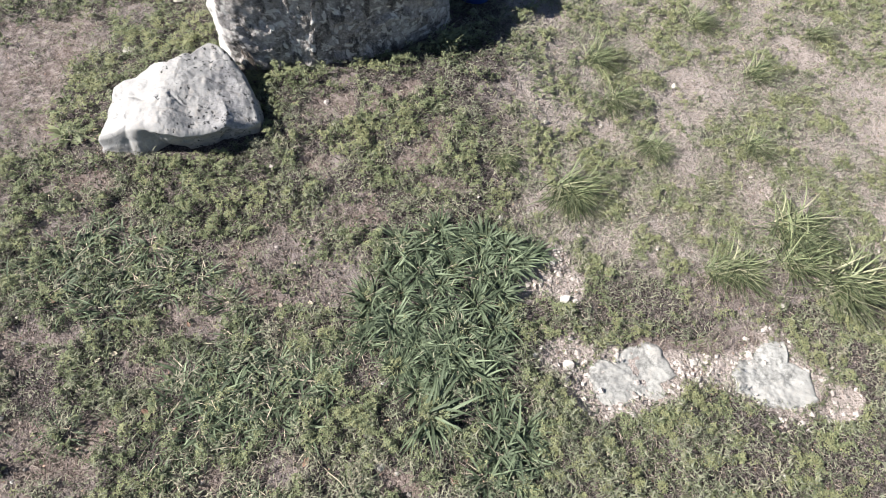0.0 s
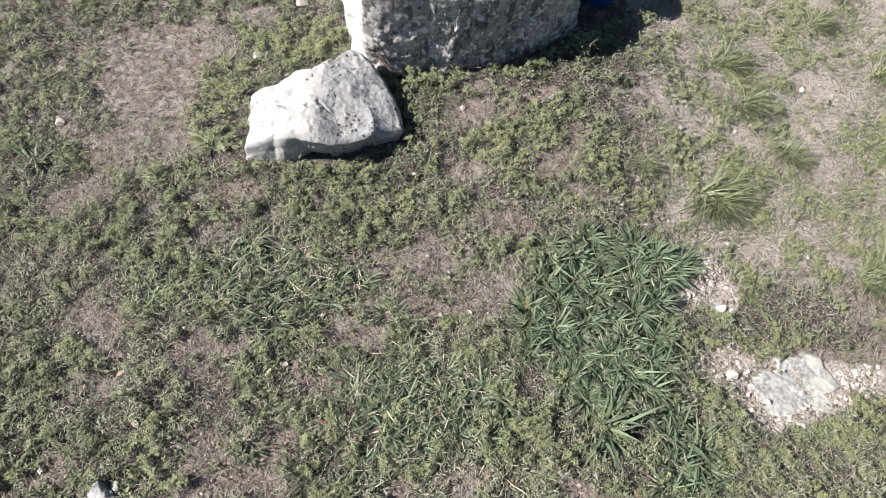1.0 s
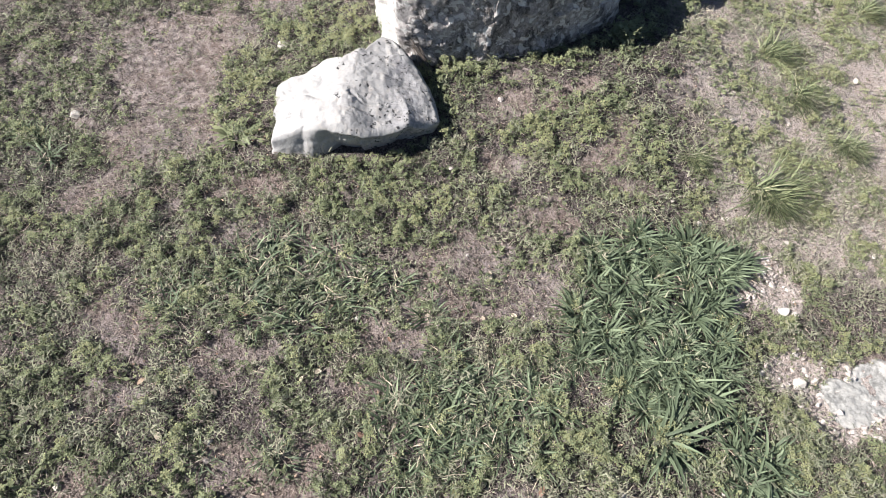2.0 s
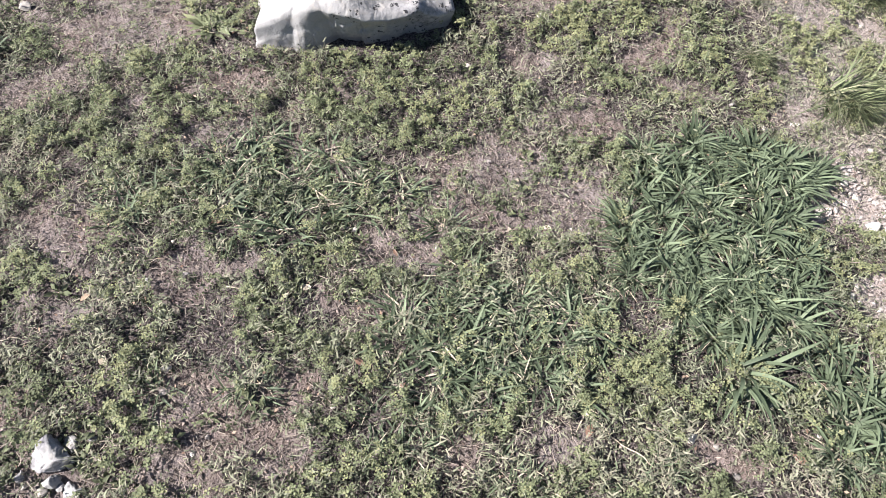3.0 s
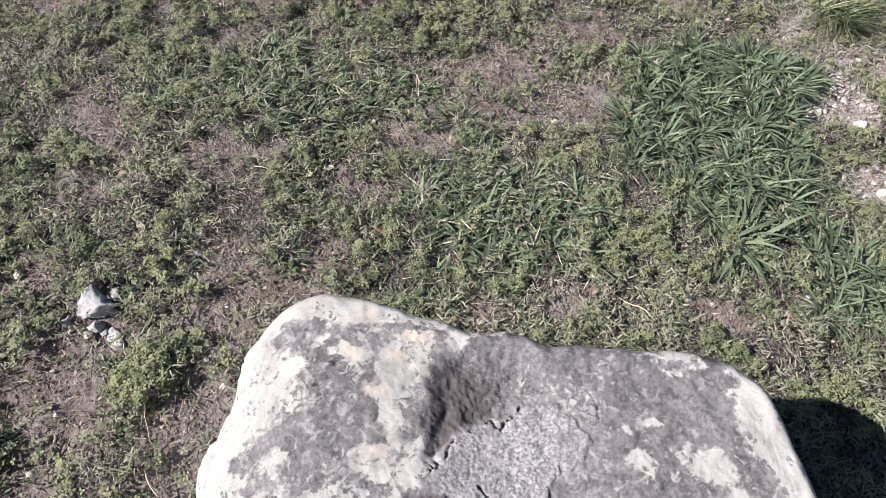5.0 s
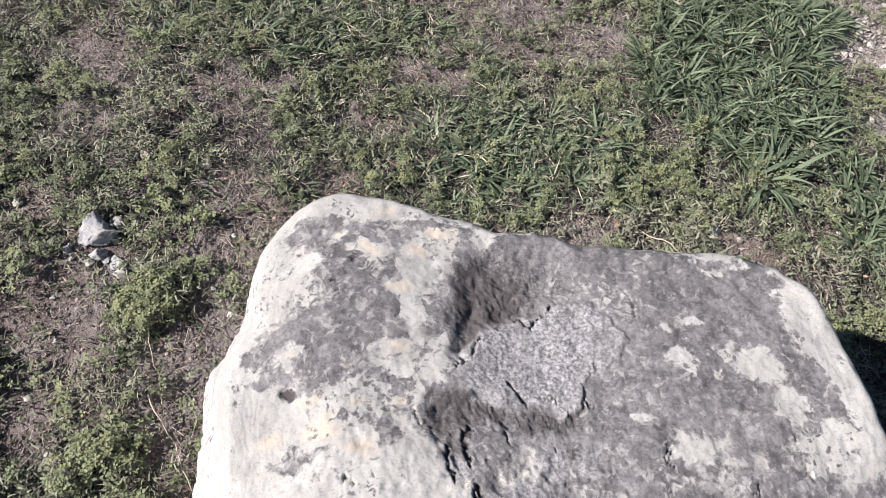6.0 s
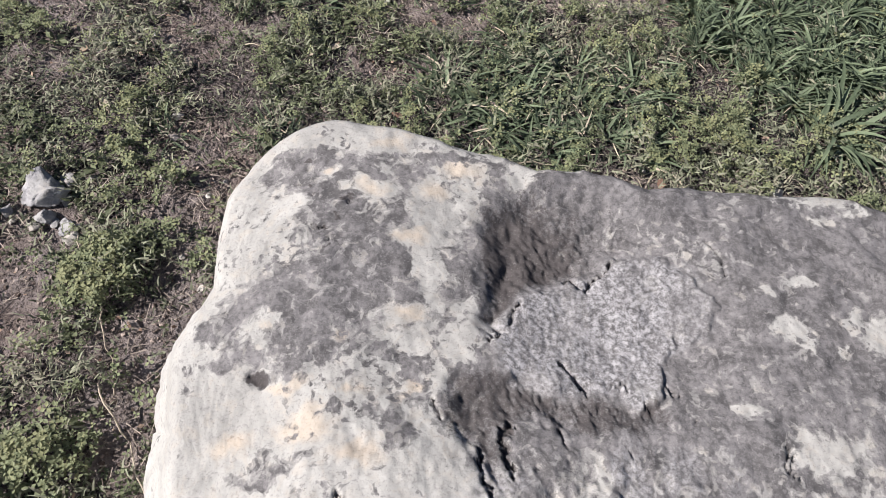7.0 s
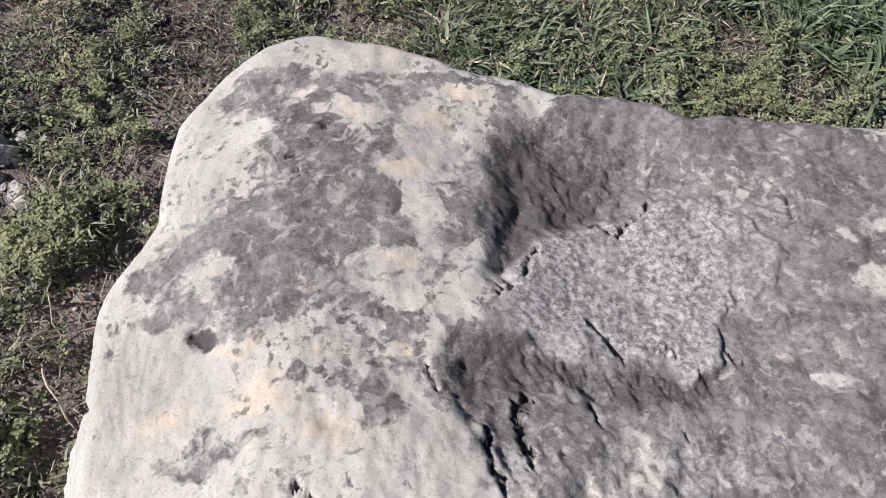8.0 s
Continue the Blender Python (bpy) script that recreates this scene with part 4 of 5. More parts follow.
def walked(x, y):
    """The stretch of the plan along the way, thick with cover; thinner beyond it."""
    return (1 - smooth(0.0, 0.6, beyond(x, y))) * (1 - 0.5 * smooth(0.9, 1.7, y))


def places(n, seed, keep, rocks=None):
    """Up to n places on the plan, kept with the chance that keep gives, and never under a rock."""
    rng = np.random.default_rng(seed)
    x, y = rng.uniform(-2.4, 3.5, n), rng.uniform(-1.6, 3.4, n)
    ok = rng.random(n) < walked(x, y)
    x, y = x[ok], y[ok]
    ok = rng.random(len(x)) < keep(x, y)
    x, y = x[ok], y[ok]
    for outline in rocks or ROCK_OUTLINES:
        ok = inside(x, y, outline) < 0.002
        x, y = x[ok], y[ok]
    return x, y, rng


def stuff(name, me, label, category):
    return tagged(new(name, me), label, category, kind="stuff")


def build_clover():
    leaflet = [(0, 0.05, 0), (-0.40, 0.64, 0.10), (0, 1.12, 0.02), (0.40, 0.64, 0.10)]
    verts, faces = [], []
    for k in range(3):
        a = math.radians(120 * k)
        for px, py, pz in leaflet:
            verts.append((px * math.cos(a) - py * math.sin(a), px * math.sin(a) + py * math.cos(a), pz))
        faces.append((4 * k, 4 * k + 3, 4 * k + 2, 4 * k + 1))

    def keep(x, y):
        bare, chalk, lush, yellow = cover(x, y)
        east = smooth(1.0, 1.6, x)
        patch = smooth(-0.42, 0.25, fbm(x, y, 8, 0.12, 3, 131))
        return np.clip((0.8 + 0.12 * east) * patch + 0.45 * lush, 0, 1) * (1 - 0.96 * bare) * (1 - 0.93 * massed(x, y)) * (0.28 + 0.72 * smooth(-0.3, 0.1, fbm(x, y, 9, 0.036, 2, 137)))

    x, y, rng = places(1300000, 61, keep)
    n = len(x)
    bare, chalk, lush, yellow = cover(x, y)
    # leaves low between clumps are toned darker: the gaps' shade put into colour
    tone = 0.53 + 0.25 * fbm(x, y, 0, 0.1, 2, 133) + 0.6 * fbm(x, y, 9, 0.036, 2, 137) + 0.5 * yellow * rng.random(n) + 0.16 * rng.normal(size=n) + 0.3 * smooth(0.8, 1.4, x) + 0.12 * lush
    z = ground_z(x, y) + 0.002 + 0.026 * rng.uniform(0.35, 1.0, n) * np.clip(0.7 + 0.6 * lush + 1.9 * fbm(x, y, 9, 0.036, 2, 137), 0.05, 2.0) * (1 - 0.45 * smooth(0.8, 1.4, x))
    size = rng.uniform(0.0036, 0.0082, n) * (1 + 0.35 * smooth(0.9, 1.7, y) + 0.2 * smooth(0.25, 0.0, y) * smooth(-0.3, -0.5, x))
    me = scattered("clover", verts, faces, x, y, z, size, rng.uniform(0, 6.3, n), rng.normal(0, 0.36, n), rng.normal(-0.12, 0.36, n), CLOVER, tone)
    stuff("clover", me, "low mat of small three-lobed green clover leaves", "ground cover")


def build_short_grass():
    verts = [(-0.5, 0, 0), (0.5, 0, 0), (-0.4, 0.5, 0.16), (0.4, 0.5, 0.16), (0, 1, 0.1)]
    faces = [(0, 1, 3), (0, 3, 2), (2, 3, 4)]

    def keep(x, y):
        bare, chalk, lush, yellow = cover(x, y)
        patch = smooth(-0.5, 0.3, fbm(x, y, 12, 0.16, 3, 141))
        return np.clip(0.4 + 0.6 * patch, 0, 1) * (1 - 0.88 * massed(x, y)) * (1 - 0.85 * bare) * (1 - 0.45 * lush) * (0.5 + 0.5 * smooth(-0.4, 0.1, fbm(x, y, 10, 0.045, 2, 147)))

    x, y, rng = places(850000, 71, keep)
    n = len(x)
    dense = massed(x, y)
    east = smooth(0.75, 1.3, x) * smooth(0.4, 0.9, y)
    # tone follows clump height, so shade in the hollows is painted into the blades
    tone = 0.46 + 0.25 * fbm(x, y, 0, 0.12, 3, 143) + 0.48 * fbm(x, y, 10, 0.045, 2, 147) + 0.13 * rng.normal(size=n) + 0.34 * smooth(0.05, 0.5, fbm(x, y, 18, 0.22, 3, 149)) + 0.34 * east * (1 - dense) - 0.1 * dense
    length = (0.009 + 0.019 * rng.random(n) ** 1.3) * (1 + 0.5 * dense) * (1 + 0.3 * smooth(0.9, 1.7, y))
    size = np.stack((rng.uniform(0.0021, 0.0046, n) * (1 + 0.4 * dense), length, length), -1)
    clump = np.maximum(0.9 + 1.7 * fbm(x, y, 10, 0.045, 2, 147), 0.05) * (1 - 0.45 * east)
    z = ground_z(x, y) + rng.uniform(0, 0.026, n) * clump
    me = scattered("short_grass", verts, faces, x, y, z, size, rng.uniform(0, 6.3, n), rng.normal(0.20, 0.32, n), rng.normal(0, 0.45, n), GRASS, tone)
    stuff("short_grass", me, "short green and yellowing grass blades in the turf", "grass")


def build_straw():
    verts = [(-0.5, -0.5, 0), (0.5, -0.5, 0), (0.4, 0.5, 0.04), (-0.4, 0.5, 0.04)]
    faces = [(0, 1, 2, 3)]

    def keep(x, y):
        bare, chalk, lush, yellow = cover(x, y)
        return np.clip(0.3 + 0.6 * smooth(-0.2, 0.5, fbm(x, y, 15, 0.25, 3, 151)) + 0.2 * bare + 0.22 * smooth(0.8, 1.4, x) * smooth(0.2, 0.6, y), 0, 1) * (1 - 0.6 * lush) * (1 - 0.75 * chalk) * (1 - 0.75 * massed(x, y))

    x, y, rng = places(400000, 81, keep)
    n = len(x)
    size = np.stack((rng.uniform(0.0010, 0.0022, n), 0.005 + 0.032 * rng.random(n) ** 2.2, np.full(n, 0.03)), -1)
    z = ground_z(x, y) + rng.uniform(0.002, 0.016, n)
    me = scattered("straw", verts, faces, x, y, z, size, rng.uniform(0, 6.3, n), rng.normal(0, 0.2, n), rng.normal(0, 0.6, n), STRAW, rng.random(n))
    stuff("straw", me, "bleached dry straw and dead grass lying flat", "straw")


LUMP = [(0, 0, 0.6), (0.9, 0.15, 0.05), (0.2, 0.85, -0.05), (-0.8, 0.45, 0.1), (-0.6, -0.7, 0), (0.5, -0.75, 0.1), (0, 0, -0.5)]
LUMP_FACES = [(0, 1, 2), (0, 2, 3), (0, 3, 4), (0, 4, 5), (0, 5, 1), (6, 2, 1), (6, 3, 2), (6, 4, 3), (6, 5, 4), (6, 1, 5)]


def build_crumbs():
    x, y, rng = places(110000, 91, lambda x, y: 0.08 + 0.7 * cover(x, y)[0])
    n = len(x)
    size = rng.uniform(0.0014, 0.0045, (n, 3)) * rng.uniform(0.6, 2.0, (n, 1))
    me = scattered("soil_crumbs", LUMP, LUMP_FACES, x, y, ground_z(x, y) + 0.001, size, rng.uniform(0, 6.3, n), rng.normal(0, 0.4, n), rng.normal(0, 0.4, n), CRUMB, rng.random(n))
    stuff("soil_crumbs", me, "loose crumbs of dry brown soil", "soil")
    x, y, rng = places(26000, 93, lambda x, y: 0.012 + 0.05 * cover(x, y)[0] + 0.03 * smooth(1.2, 2.0, x) + 0.9 * cover(x, y)[1], [NEAR_RIM, FAR_RIM, STONE_RIM, RUBBLE_RIM])
    n = len(x)
    size = rng.uniform(0.7, 1.3, (n, 3)) * (0.002 + 0.018 * rng.random((n, 1)) ** 4)
    on_slab = np.maximum(inside(x, y, SLAB_WEST), inside(x, y, SLAB_EAST))
    ok = on_slab < rng.uniform(-0.02, 0.05, n) * (rng.random(n) < 0.5)
    x, y, size, on_slab = x[ok], y[ok], size[ok], on_slab[ok]
    n = len(x)
    me = scattered("gravel", LUMP, LUMP_FACES, x, y, ground_z(x, y) + 0.002 + 0.014 * smooth(-0.005, 0.01, on_slab), size, rng.uniform(0, 6.3, n), rng.normal(0, 0.5, n), rng.normal(0, 0.5, n), GRAVEL, rng.random(n))
    rng = np.random.default_rng(94)
    cx, cy = rng.uniform(0.95, 2.3, 15000), rng.uniform(0.1, 0.9, 15000)
    loose = 0.25 + 0.75 * smooth(-0.2, 0.4, fbm(cx, cy, 0, 0.12, 3, 169))
    ok = (rng.random(15000) < loose * cover(cx, cy)[1]) & (np.maximum(inside(cx, cy, SLAB_WEST), inside(cx, cy, SLAB_EAST)) < rng.uniform(-0.01, 0.05, 15000) * (rng.random(15000) < 0.4))
    cx, cy = cx[ok], cy[ok]
    m = len(cx)
    chips = rng.uniform(0.7, 1.3, (m, 3)) * (0.0018 + 0.013 * rng.random((m, 1)) ** 4)
    chunks = scattered("gravel", LUMP, LUMP_FACES, cx, cy, ground_z(cx, cy) + 0.003, chips, rng.uniform(0, 6.3, m), rng.normal(0, 0.5, m), rng.normal(0, 0.5, m), GRAVEL, rng.random(m))
    stuff("gravel", chunks, "angular pinkish white chalk chips round the bedded slabs", "gravel")
    stuff("gravel", me, "pale pinkish chalk gravel and chips", "gravel")


def build_weeds():
    """Low weeds: small rosettes of oval leaves."""
    x0, y0, rng = places(16000, 95, lambda x, y: (1 - 0.8 * cover(x, y)[0]) * 0.6 * smooth(-0.2, 0.3, fbm(x, y, 30, 0.4, 2, 161)) * (1 - 0.7 * smooth(0.9, 1.4, x)))
    count = 13
    n = len(x0) * count
    x, y = np.repeat(x0, count), np.repeat(y0, count)
    yaw = rng.uniform(0, 6.3, n)
    length = np.repeat(rng.uniform(0.010, 0.024, len(x0)), count) * rng.uniform(0.6, 1.2, n)
    r = rng.uniform(0.0, 0.012, n)
    x, y = x - r * np.sin(yaw), y + r * np.cos(yaw)
    z = ground_z(x, y) + rng.uniform(0.004, 0.02, n)
    verts = [(0, 0, 0), (-0.24, 0.45, 0.07), (0, 0.5, 0.03), (0.24, 0.45, 0.07), (0, 1, 0)]
    faces = [(0, 2, 1), (0, 3, 2), (1, 2, 4), (2, 3, 4)]
    tone = np.repeat(rng.normal(0.45, 0.2, len(x0)), count) + rng.normal(0, 0.15, n)
    me = scattered("small_weeds", verts, faces, x, y, z, length, yaw, rng.normal(0.15, 0.35, n), rng.normal(0, 0.4, n), CLOVER, tone)
    stuff("small_weeds", me, "small low weeds with oval green leaves", "weeds")


def build_litter():
    x, y, rng = places(26000, 97, lambda x, y: 0.25 + 0.5 * smooth(0.0, 0.6, fbm(x, y, 33, 0.3, 3, 165)))
    n = len(x)
    verts = [(0, -0.5, 0.05), (-0.3, 0, 0), (0, 0.5, 0.12), (0.3, 0, 0.1)]
    me = scattered("leaf_litter", verts, [(0, 3, 2, 1)], x, y, ground_z(x, y) + rng.uniform(0.006, 0.018, n), rng.uniform(0.004, 0.013, n), rng.uniform(0, 6.3, n), rng.normal(0, 0.4, n), rng.normal(0, 0.5, n), LITTER, rng.random(n))
    stuff("leaf_litter", me, "small flakes of brown and reddish dead leaves", "leaf litter")


def turned(name, outline, mat, parent=None, sides=40):
    """A round part: an outline of (radius, height) turned about the upright axis."""
    verts, faces = [], []
    for r, z in outline:
        verts += [(r * math.cos(2 * math.pi * k / sides), r * math.sin(2 * math.pi * k / sides), z) for k in range(sides)]
    for i in range(len(outline) - 1):
        faces += [(i * sides + k, i * sides + (k + 1) % sides, (i + 1) * sides + (k + 1) % sides, (i + 1) * sides + k) for k in range(sides)]
    ob = new(name, mesh_from(name, verts, faces, mat))
    ob.parent = parent
    return ob


def build_bucket(x, y):
    """A small blue bucket in the shade behind the far boulder."""
    bucket = new("bucket")
    bucket.matrix_world = pose(x, y, float(ground_z(np.array([x]), np.array([y]))[0]) + 0.004)
    tagged(bucket, "blue plastic bucket standing in the boulder's shadow", "bucket")
    turned("body", [(0.001, 0.004), (0.070, 0.004), (0.078, 0.0), (0.086, 0.006), (0.112, 0.215), (0.108, 0.215), (0.082, 0.012), (0.001, 0.012)], BLUE_PLASTIC, bucket)
    turned("rim", [(0.112, 0.200), (0.119, 0.202), (0.121, 0.212), (0.118, 0.220), (0.110, 0.221), (0.107, 0.216)], BLUE_PLASTIC, bucket)


build_bucket(0.95, 2.275)
build_litter()
build_weeds()
build_clover()
build_short_grass()
build_straw()
build_crumbs()


# ---- plants ----
def blade_mesh(name, length, width, rise, droop, mat, seed, steps=8, fold=0.22, tone=0.4):
    """One arching leaf along +Y with a folded midrib and a long taper."""
    rng = np.random.default_rng(seed)
    verts, faces, tones = [], [], []
    y = z = x = 0.0
    bend = rng.normal(0, 0.12)
    for i in range(steps + 1):
        s = i / steps
        a = rise + (droop - rise) * s ** 1.2
        w = width * 0.5 * (0.75 + 1.5 * s * (1 - s)) * (1 - s ** 2) if i < steps else 0.0002
        side = x
        verts += [(side - w, y, z + fold * w), (side, y, z), (side + w, y, z + fold * w)]
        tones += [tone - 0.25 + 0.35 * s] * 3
        y, z, x = y + length / steps * math.cos(a), z + length / steps * math.sin(a), x + bend * length / steps * (1 + s)
    for i in range(steps):
        o = 3 * i
        faces += [(o, o + 1, o + 4, o + 3), (o + 1, o + 2, o + 5, o + 4)]
    return mesh_from(name, verts, faces, mat, True, {"tone": tones})


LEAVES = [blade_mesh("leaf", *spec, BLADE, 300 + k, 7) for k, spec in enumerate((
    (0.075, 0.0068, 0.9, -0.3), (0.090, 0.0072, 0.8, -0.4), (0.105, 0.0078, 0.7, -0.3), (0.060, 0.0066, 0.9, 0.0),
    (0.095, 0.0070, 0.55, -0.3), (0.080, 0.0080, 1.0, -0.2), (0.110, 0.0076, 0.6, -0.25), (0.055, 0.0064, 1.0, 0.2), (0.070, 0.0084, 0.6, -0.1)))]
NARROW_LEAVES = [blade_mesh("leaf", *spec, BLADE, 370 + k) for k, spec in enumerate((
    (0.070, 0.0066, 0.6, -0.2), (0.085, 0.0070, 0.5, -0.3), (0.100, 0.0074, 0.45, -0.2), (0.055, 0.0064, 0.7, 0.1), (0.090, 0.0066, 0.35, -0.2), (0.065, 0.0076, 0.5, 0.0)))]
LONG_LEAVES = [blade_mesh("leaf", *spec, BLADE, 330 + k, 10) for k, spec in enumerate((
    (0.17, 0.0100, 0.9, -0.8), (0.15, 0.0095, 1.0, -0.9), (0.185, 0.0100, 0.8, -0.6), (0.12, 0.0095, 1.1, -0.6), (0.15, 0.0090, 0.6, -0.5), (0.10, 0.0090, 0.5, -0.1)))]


DEAD_LEAVES = [blade_mesh("dead_leaf", 0.09, 0.005, 0.3, -0.3, PALELEAF, 350 + k, 5) for k in range(2)]


def tuft(x, y, count, size, seed, kinds, heading=None, wide=3.1, loose=0.024, label="", category="grass tuft", group="broad-bladed grass tufts", name="grass_tuft", tall=0.006):
    """A tuft: an empty at its base with every leaf under it."""
    rng = np.random.default_rng(seed)
    base = new(name)
    base.empty_display_size = 0.02
    z = float(ground_z(np.array([x]), np.array([y]))[0])
    base.matrix_world = pose(x, y, z)
    tagged(base, label or "tuft of broad dark green grass blades in the turf", category, group)
    for k in range(count):
        leaf = new("leaf", kinds[int(rng.integers(len(kinds)))])
        leaf.parent = base
        yaw = rng.uniform(-math.pi, math.pi) if heading is None else heading + rng.uniform(-wide, wide)
        r = loose * size * math.sqrt(rng.random())
        s = size * rng.uniform(0.65, 1.15)
        a = yaw + math.pi / 2 + rng.normal(0, 0.8)
        leaf.matrix_basis = Matrix.Translation((r * math.cos(a), r * math.sin(a), rng.uniform(-0.002, tall))) @ Euler((rng.normal(0, 0.18), rng.normal(0, 0.22), yaw)).to_matrix().to_4x4() @ Matrix.Scale(s, 4)
    for k in range(5):
        dead = new("dead_leaf", DEAD_LEAVES[k % len(DEAD_LEAVES)])
        dead.parent = base
        dead["label"] = "bleached dead blade"
        dead.matrix_basis = Matrix.Translation((rng.normal(0, 0.02), rng.normal(0, 0.02), 0.004)) @ Euler((rng.normal(0, 0.1), rng.normal(0, 0.3), rng.uniform(0, 6.3))).to_matrix().to_4x4() @ Matrix.Scale(size * rng.uniform(0.6, 1.0), 4)
    return base


def thicket(outline, gap, count, size, seed, kinds=LEAVES, loose=0.024, label=""):
    """Tufts set close inside an outline, no two nearer than the gap."""
    rng = np.random.default_rng(seed)
    spots, (lo, hi) = [], (np.min(outline, 0), np.max(outline, 0))
    for p in rng.uniform(lo, hi, (900, 2)):
        if float(inside(p[:1], p[1:], outline)[0]) > 0.0 and all(math.dist(p, q) > gap for q in spots):
            spots.append(p)
    for k, p in enumerate(spots):
        tuft(float(p[0]), float(p[1]), count, size * rng.uniform(0.85, 1.1), seed + k, kinds, loose=loose, label=label)


thicket(MASS_EAST, 0.076, 88, 1.05, 1100)
thicket(MASS_SOUTH, 0.085, 50, 1.0, 1200)
thicket(MASS_MID, 0.072, 50, 1.0, 1300, NARROW_LEAVES, 0.055, "loose tuft of narrow green blades lying over the turf")
thicket(MASS_WEST, 0.078, 34, 1.0, 1400, NARROW_LEAVES, 0.055, "loose tuft of narrow green blades lying over the turf")
thicket(MASS_FAR_WEST, 0.09, 34, 0.95, 1500)
TUFTS_LOOSE = [(-0.95, 0.74), (-0.88, 0.72), (-0.92, 0.65), (0.37, 0.30), (0.42, 0.47), (0.36, 0.42), (0.03, 0.50), (-0.75, 0.80), (-0.02, 0.64)]
TUFTS_NEAR = [(0.10, -0.02), (0.17, -0.06), (0.12, -0.07), (0.22, -0.07), (-0.15, 0.02), (-0.10, 0.03), (-0.18, 0.00), (-0.50, 0.19), (-0.47, 0.16),
              (-0.53, 0.17), (-0.20, 0.10), (-0.10, 0.10), (-0.05, 0.08), (-0.71, 0.16), (0.46, -0.02), (0.38, -0.06)]
for k, (px, py) in enumerate(TUFTS_LOOSE):
    tuft(px, py, 30, 0.9, 1600 + k, NARROW_LEAVES, loose=0.05, label="loose tuft of green grass blades in thin turf")
for k, (px, py) in enumerate(TUFTS_NEAR):
    tuft(px, py, 26, 0.65, 1700 + k, NARROW_LEAVES, loose=0.05, label="small tuft of narrow green grass blades")
tuft(0.70, 0.20, 110, 1.0, 1800, LONG_LEAVES + LEAVES, -1.9, 2.2, 0.045, "large sprawling tuft of long broad dark green blades")
for k, (px, py) in enumerate(((0.95, 0.16), (1.00, 0.10), (0.93, 0.05))):
    tuft(px, py, 26, 0.8, 1510 + k, LONG_LEAVES, -1.2, 2.6, 0.03)
for k, (px, py) in enumerate(((1.03, 0.86), (1.07, 0.82), (1.00, 0.78), (0.97, 0.66), (0.96, 0.54), (0.94, 0.42))):
    tuft(px, py, 44, 0.62, 1820 + k, LONG_LEAVES, -1.9, 1.5, 0.03, "tall tuft of dark green blades hanging over chalky soil")
SPRIG = [blade_mesh("leaf", 0.030, 0.014, 0.5, -0.2, CLOVER, 390 + k, 5, 0.15, 0.8) for k in range(3)]
for k, (px, py) in enumerate(((0.80, 1.90), (0.84, 1.88), (0.77, 1.87))):
    tuft(px, py, 60, 0.8, 1840 + k, SPRIG, None, 3.1, 0.06, "leafy green weed at the foot of the boulder", "weed", "weeds", "leafy_weed", 0.085)
ROSETTE = [blade_mesh("leaf", 0.085, 0.024, 0.5, -0.1, CLOVER, 360 + k, 7, 0.15, 0.95) for k in range(3)]
tuft(-0.79, 1.40, 22, 1.05, 1600, ROSETTE, None, 3.1, 0.03, "pale green flat rosette weed with broad leaves", "weed", "weeds", "rosette_weed")
tuft(0.28, 0.11, 4, 0.9, 1601, ROSETTE, -1.6, 0.7, 0.03, "dark limp broad leaves of a weed on bare soil", "weed", "weeds", "rosette_weed")


def tussock_mesh(name, seed, count, length):
    """A tussock of fine wiry blades that have fallen over to one side."""
    rng = np.random.default_rng(seed)
    steps = 6
    yaw = rng.normal(-0.75, 1.0, count)
    size = length * rng.uniform(0.35, 1.1, count)
    rise, droop = rng.uniform(0.15, 1.0, count), rng.uniform(-0.5, 0.0, count)
    r0, spin = 0.055 * np.sqrt(rng.random(count)), rng.uniform(-math.pi, math.pi, count)
    px, py, pz = r0 * np.cos(spin), r0 * np.sin(spin), np.zeros(count)
    turn = rng.normal(0, 0.25, count)
    rows = []
    for i in range(steps + 1):
        s = i / steps
        w = 0.0023 * (1 - s ** 2) + 0.0002
        rows.append(np.stack((np.stack((px - w * np.sin(yaw), py + w * np.cos(yaw), pz), -1), np.stack((px + w * np.sin(yaw), py - w * np.cos(yaw), pz + 0.0008), -1)), 1))
        a = rise + (droop - rise) * s
        px, py, pz = px + size / steps * np.cos(a) * np.cos(yaw + turn * s), py + size / steps * np.cos(a) * np.sin(yaw + turn * s), pz + size / steps * np.sin(a)
    verts = np.stack(rows, 1).reshape(-1, 3)
    k = 2 * (steps + 1)
    quad = np.array([(2 * i, 2 * i + 1, 2 * i + 3, 2 * i + 2) for i in range(steps)])
    faces = (quad[None] + (np.arange(count) * k)[:, None, None]).reshape(-1, 4)
    tone = np.repeat(rng.uniform(0.1, 1.0, count), k)
    return mesh_from(name, verts, faces, WIRY, True, {"tone": tone})


TUSSOCKS = [tussock_mesh("grass_tussock", 400 + k, 200, 0.21) for k in range(4)]
TUSSOCK_PLACES = [(1.28, 1.15, 1.15), (1.31, 1.13, 0.9), (2.17, 0.95, 1.2), (2.20, 0.92, 1.0), (2.14, 0.80, 1.1), (2.29, 0.69, 1.25), (2.34, 0.72, 1.0), (1.91, 0.77, 0.95), (1.82, 0.77, 0.7), (1.51, 1.91, 0.9),
                  (1.56, 1.65, 0.85), (1.69, 1.38, 0.8), (2.72, 2.17, 0.8), (2.30, 1.87, 0.8), (2.11, 2.24, 0.8), (2.16, 1.40, 0.8), (1.02, 1.30, 0.6)]
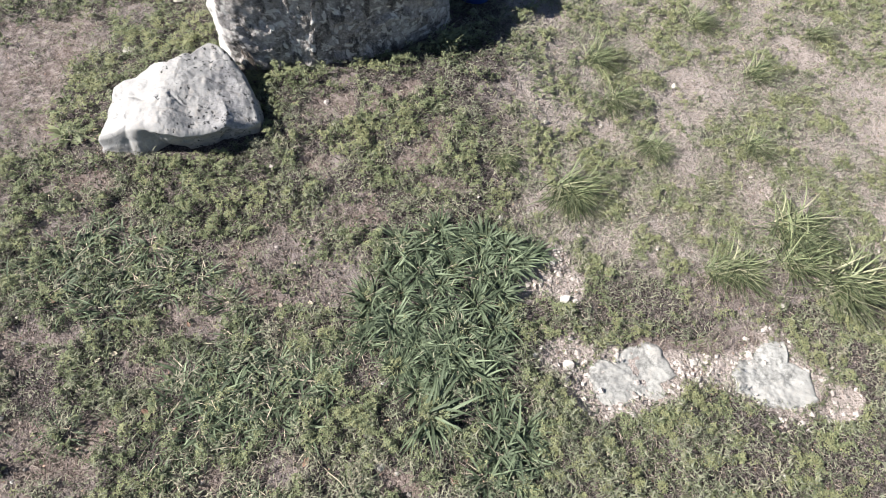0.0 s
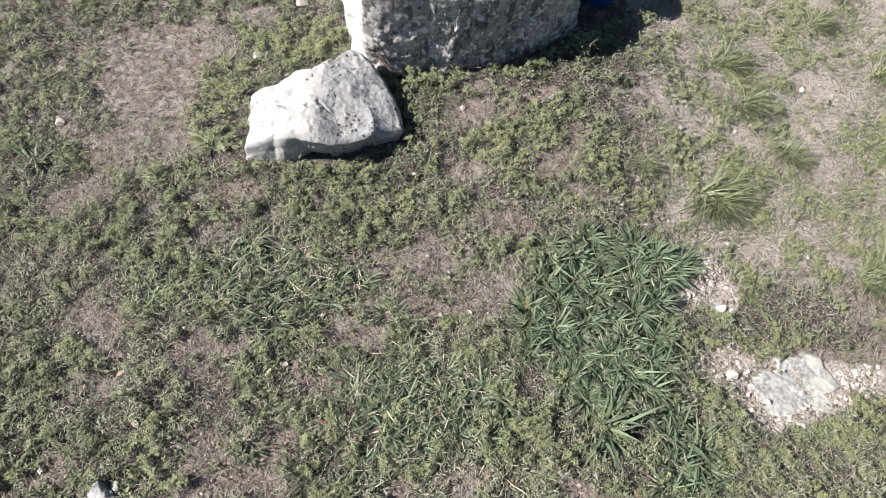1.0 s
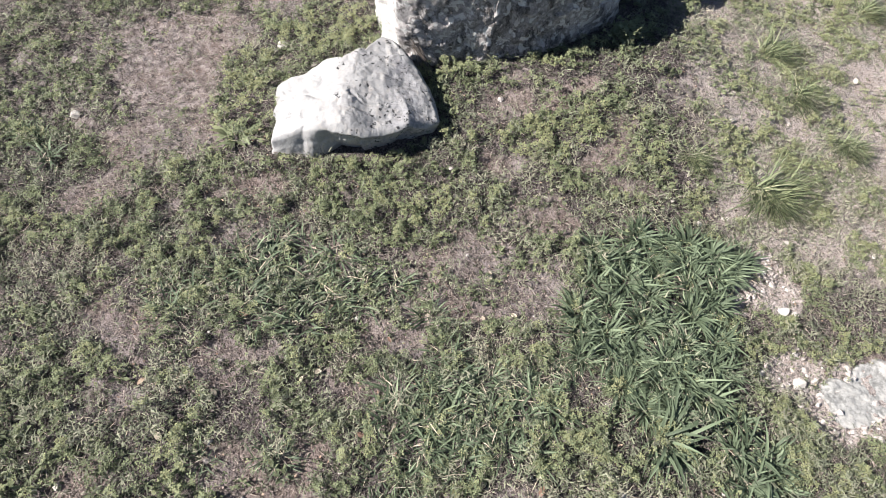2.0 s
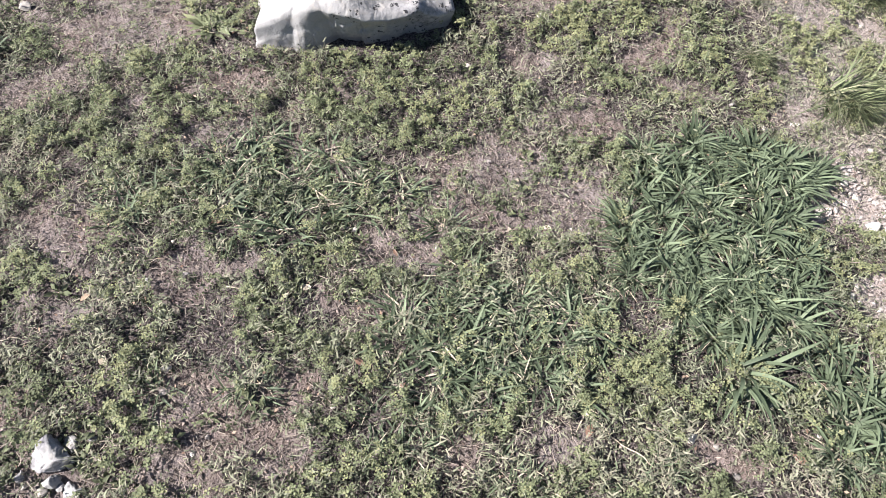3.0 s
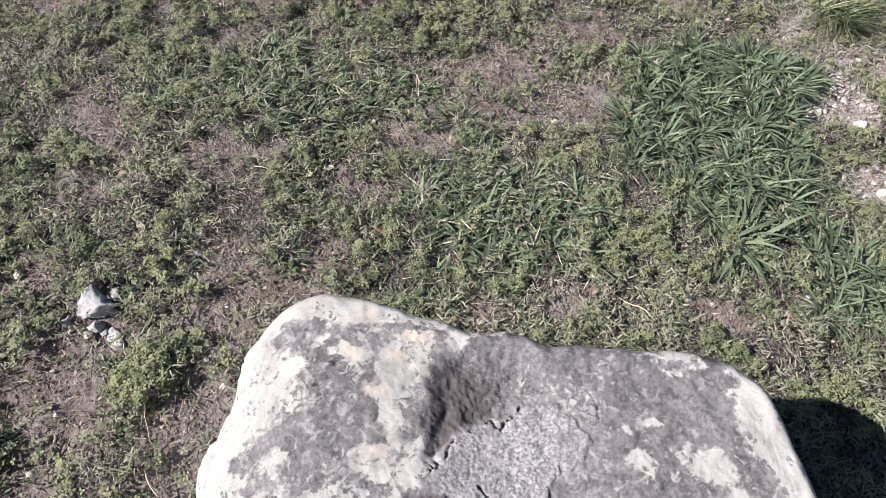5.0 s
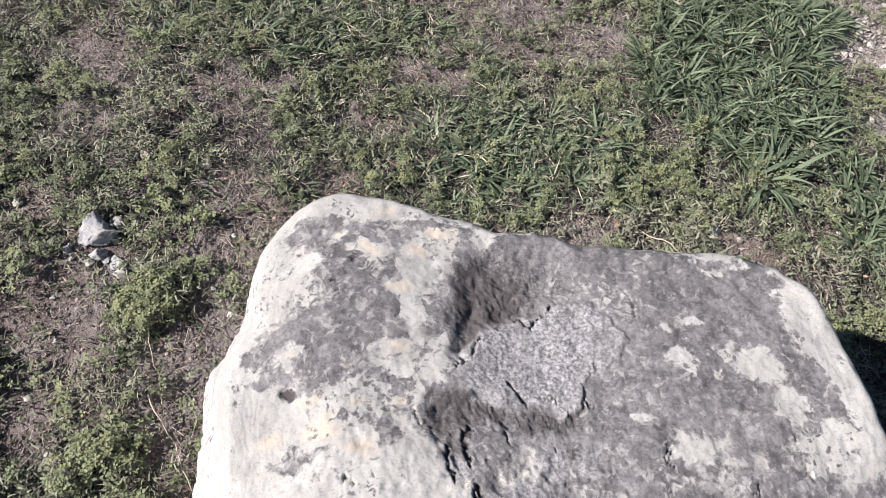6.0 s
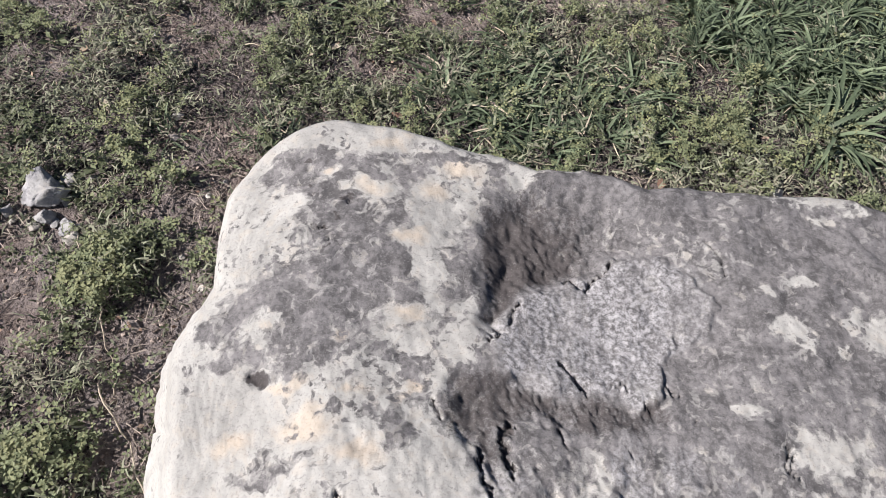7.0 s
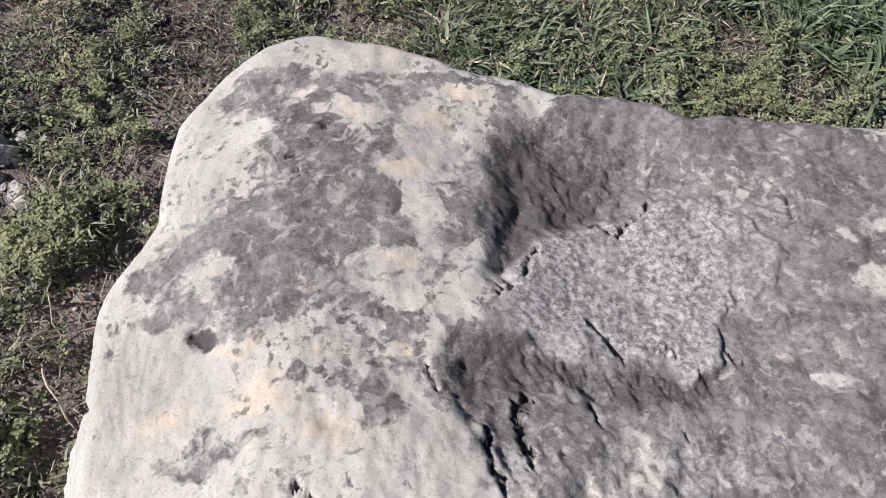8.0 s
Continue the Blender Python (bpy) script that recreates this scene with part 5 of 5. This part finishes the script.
for k, (px, py, s) in enumerate(TUSSOCK_PLACES):
    ob = new("grass_tussock", TUSSOCKS[k % 4])
    ob.matrix_world = pose(px, py, float(ground_z(np.array([px]), np.array([py]))[0]), 0, 0, 30 * math.sin(5 * k)) @ Matrix.Scale(0.92 * s, 4)
    tagged(ob, "tussock of fine wiry yellow-green grass, fallen to one side", "grass tussock", "grass tussocks")


# ---- stalks and fallen leaves ----
def stalk(points, height, thick, mat, label, name="dry_stalk", levels=None):
    crv = bpy.data.curves.new(name, "CURVE")
    crv.dimensions, crv.bevel_depth, crv.bevel_resolution = "3D", thick, 2
    sp = crv.splines.new("POLY")
    dense = []
    for (ax, ay), (bx, by) in zip(points, points[1:]):
        dense += [(ax + (bx - ax) * q / 5, ay + (by - ay) * q / 5) for q in range(5)]
    dense.append(points[-1])
    sp.points.add(len(dense) - 1)
    for i, (px, py) in enumerate(dense):
        z = float(ground_z(np.array([px]), np.array([py]))[0]) + height * (0.5 + 0.5 * math.sin(i * 0.9)) + thick
        if levels:
            z = float(np.interp(i / (len(dense) - 1), np.linspace(0, 1, len(levels)), levels))
        sp.points[i].co = (px + 0.002 * math.sin(3 * i), py + 0.002 * math.cos(2.3 * i), z, 1)
        sp.points[i].radius = 1 - 0.5 * i / len(dense)
    crv.materials.append(mat)
    me = bpy.data.meshes.new_from_object(bpy.data.objects.new("shape", crv))
    me.name = name
    tagged(new(name, me), label, "stalk", "dry stalks")


for points, height, thick in (
        ([(-0.094, 0.473), (-0.007, 0.470), (0.092, 0.475)], 0.014, 0.0017), ([(-0.022, 0.102), (0.090, 0.117), (0.192, 0.131)], 0.02, 0.0016),
        ([(0.300, 0.100), (0.363, 0.038), (0.425, -0.015), (0.463, -0.061)], 0.02, 0.002), ([(-0.596, 0.440), (-0.539, 0.423), (-0.498, 0.417)], 0.018, 0.0015),
        ([(-0.821, -0.087), (-0.756, -0.191), (-0.706, -0.310), (-0.677, -0.388)], 0.03, 0.0014), ([(-0.707, -0.372), (-0.645, -0.458), (-0.586, -0.549)], 0.035, 0.0018),
        ([(-1.144, 0.305), (-1.118, 0.287), (-1.064, 0.291)], 0.015, 0.0018), ([(0.479, 1.239), (0.517, 1.202), (0.542, 1.140)], 0.02, 0.0014)):
    stalk(points, height, thick, PALELEAF, "thin bleached dry stalk lying across the weeds")
for k in range(9):
    r = random.Random(k)
    x0, y0 = -0.19 + 0.05 * r.random(), 1.80 + 0.04 * r.random()
    x1, y1 = -0.06 + 0.06 * r.random(), 1.66 + 0.08 * r.random()
    stem = [(x0 + (x1 - x0) * q + 0.01 * r.random(), y0 + (y1 - y0) * q, 0.31 - 0.16 * q + 0.015 * math.sin(3 * q + k)) for q in (0, 0.25, 0.5, 0.75, 1)]
    stalk([(a, b) for a, b, c in stem], 0, 0.0028, TWIG, "dark dead stem caught between the rocks", "dead_stem", [c for a, b, c in stem])


def fallen_leaf_mesh(seed, mat):
    rng = np.random.default_rng(seed)
    verts, faces, n = [], [], 6
    for i in range(n + 1):
        s = i / n
        w = 0.27 * math.sin(math.pi * min(s * 0.96 + 0.02, 1)) ** 0.8
        curl = 0.25 * math.sin(3 * s + rng.uniform(0, 0.5))
        verts += [(-w, s - 0.5, curl * 0.3 + 0.2 * w), (0, s - 0.5, curl * 0.2), (w, s - 0.5, curl * 0.1 + 0.25 * w)]
    for i in range(n):
        o = 3 * i
        faces += [(o, o + 1, o + 4, o + 3), (o + 1, o + 2, o + 5, o + 4)]
    return mesh_from("fallen_leaf", verts, faces, mat, True)


FALLEN = [(fallen_leaf_mesh(700 + k, m), m) for k, m in enumerate((DRYLEAF, PALELEAF, RUSTLEAF))]
for k, (px, py, size, which) in enumerate((
        (-0.364, 0.663, 0.03, 0), (-0.392, 0.436, 0.034, 1), (-0.854, 0.234, 0.034, 1), (-0.946, 0.409, 0.03, 0), (0.188, 0.791, 0.04, 1), (0.264, 0.637, 0.026, 1),
        (-0.723, 0.351, 0.026, 1), (-0.44, 0.413, 0.022, 1), (0.674, 0.785, 0.026, 0), (0.11, 0.597, 0.026, 2), (0.157, 0.624, 0.024, 1), (-0.242, 0.231, 0.03, 2),
        (-0.132, 0.171, 0.026, 2), (0.776, -0.015, 0.04, 2), (-0.162, 0.551, 0.024, 2), (-0.652, 0.635, 0.03, 2), (0.30, 0.06, 0.035, 2), (-0.71, 0.37, 0.03, 1))):
    rng = np.random.default_rng(800 + k)
    ob = new("fallen_leaf", FALLEN[which][0])
    ob.matrix_world = pose(px, py, float(ground_z(np.array([px]), np.array([py]))[0]) + 0.010, *rng.uniform(-20, 20, 2), rng.uniform(0, 360)) @ Matrix.Scale(size, 4)
    tagged(ob, ("curled brown dead leaf on the turf", "bleached tan dead leaf on the turf", "rust-red dead leaf on the turf")[which], "leaf", "fallen leaves")
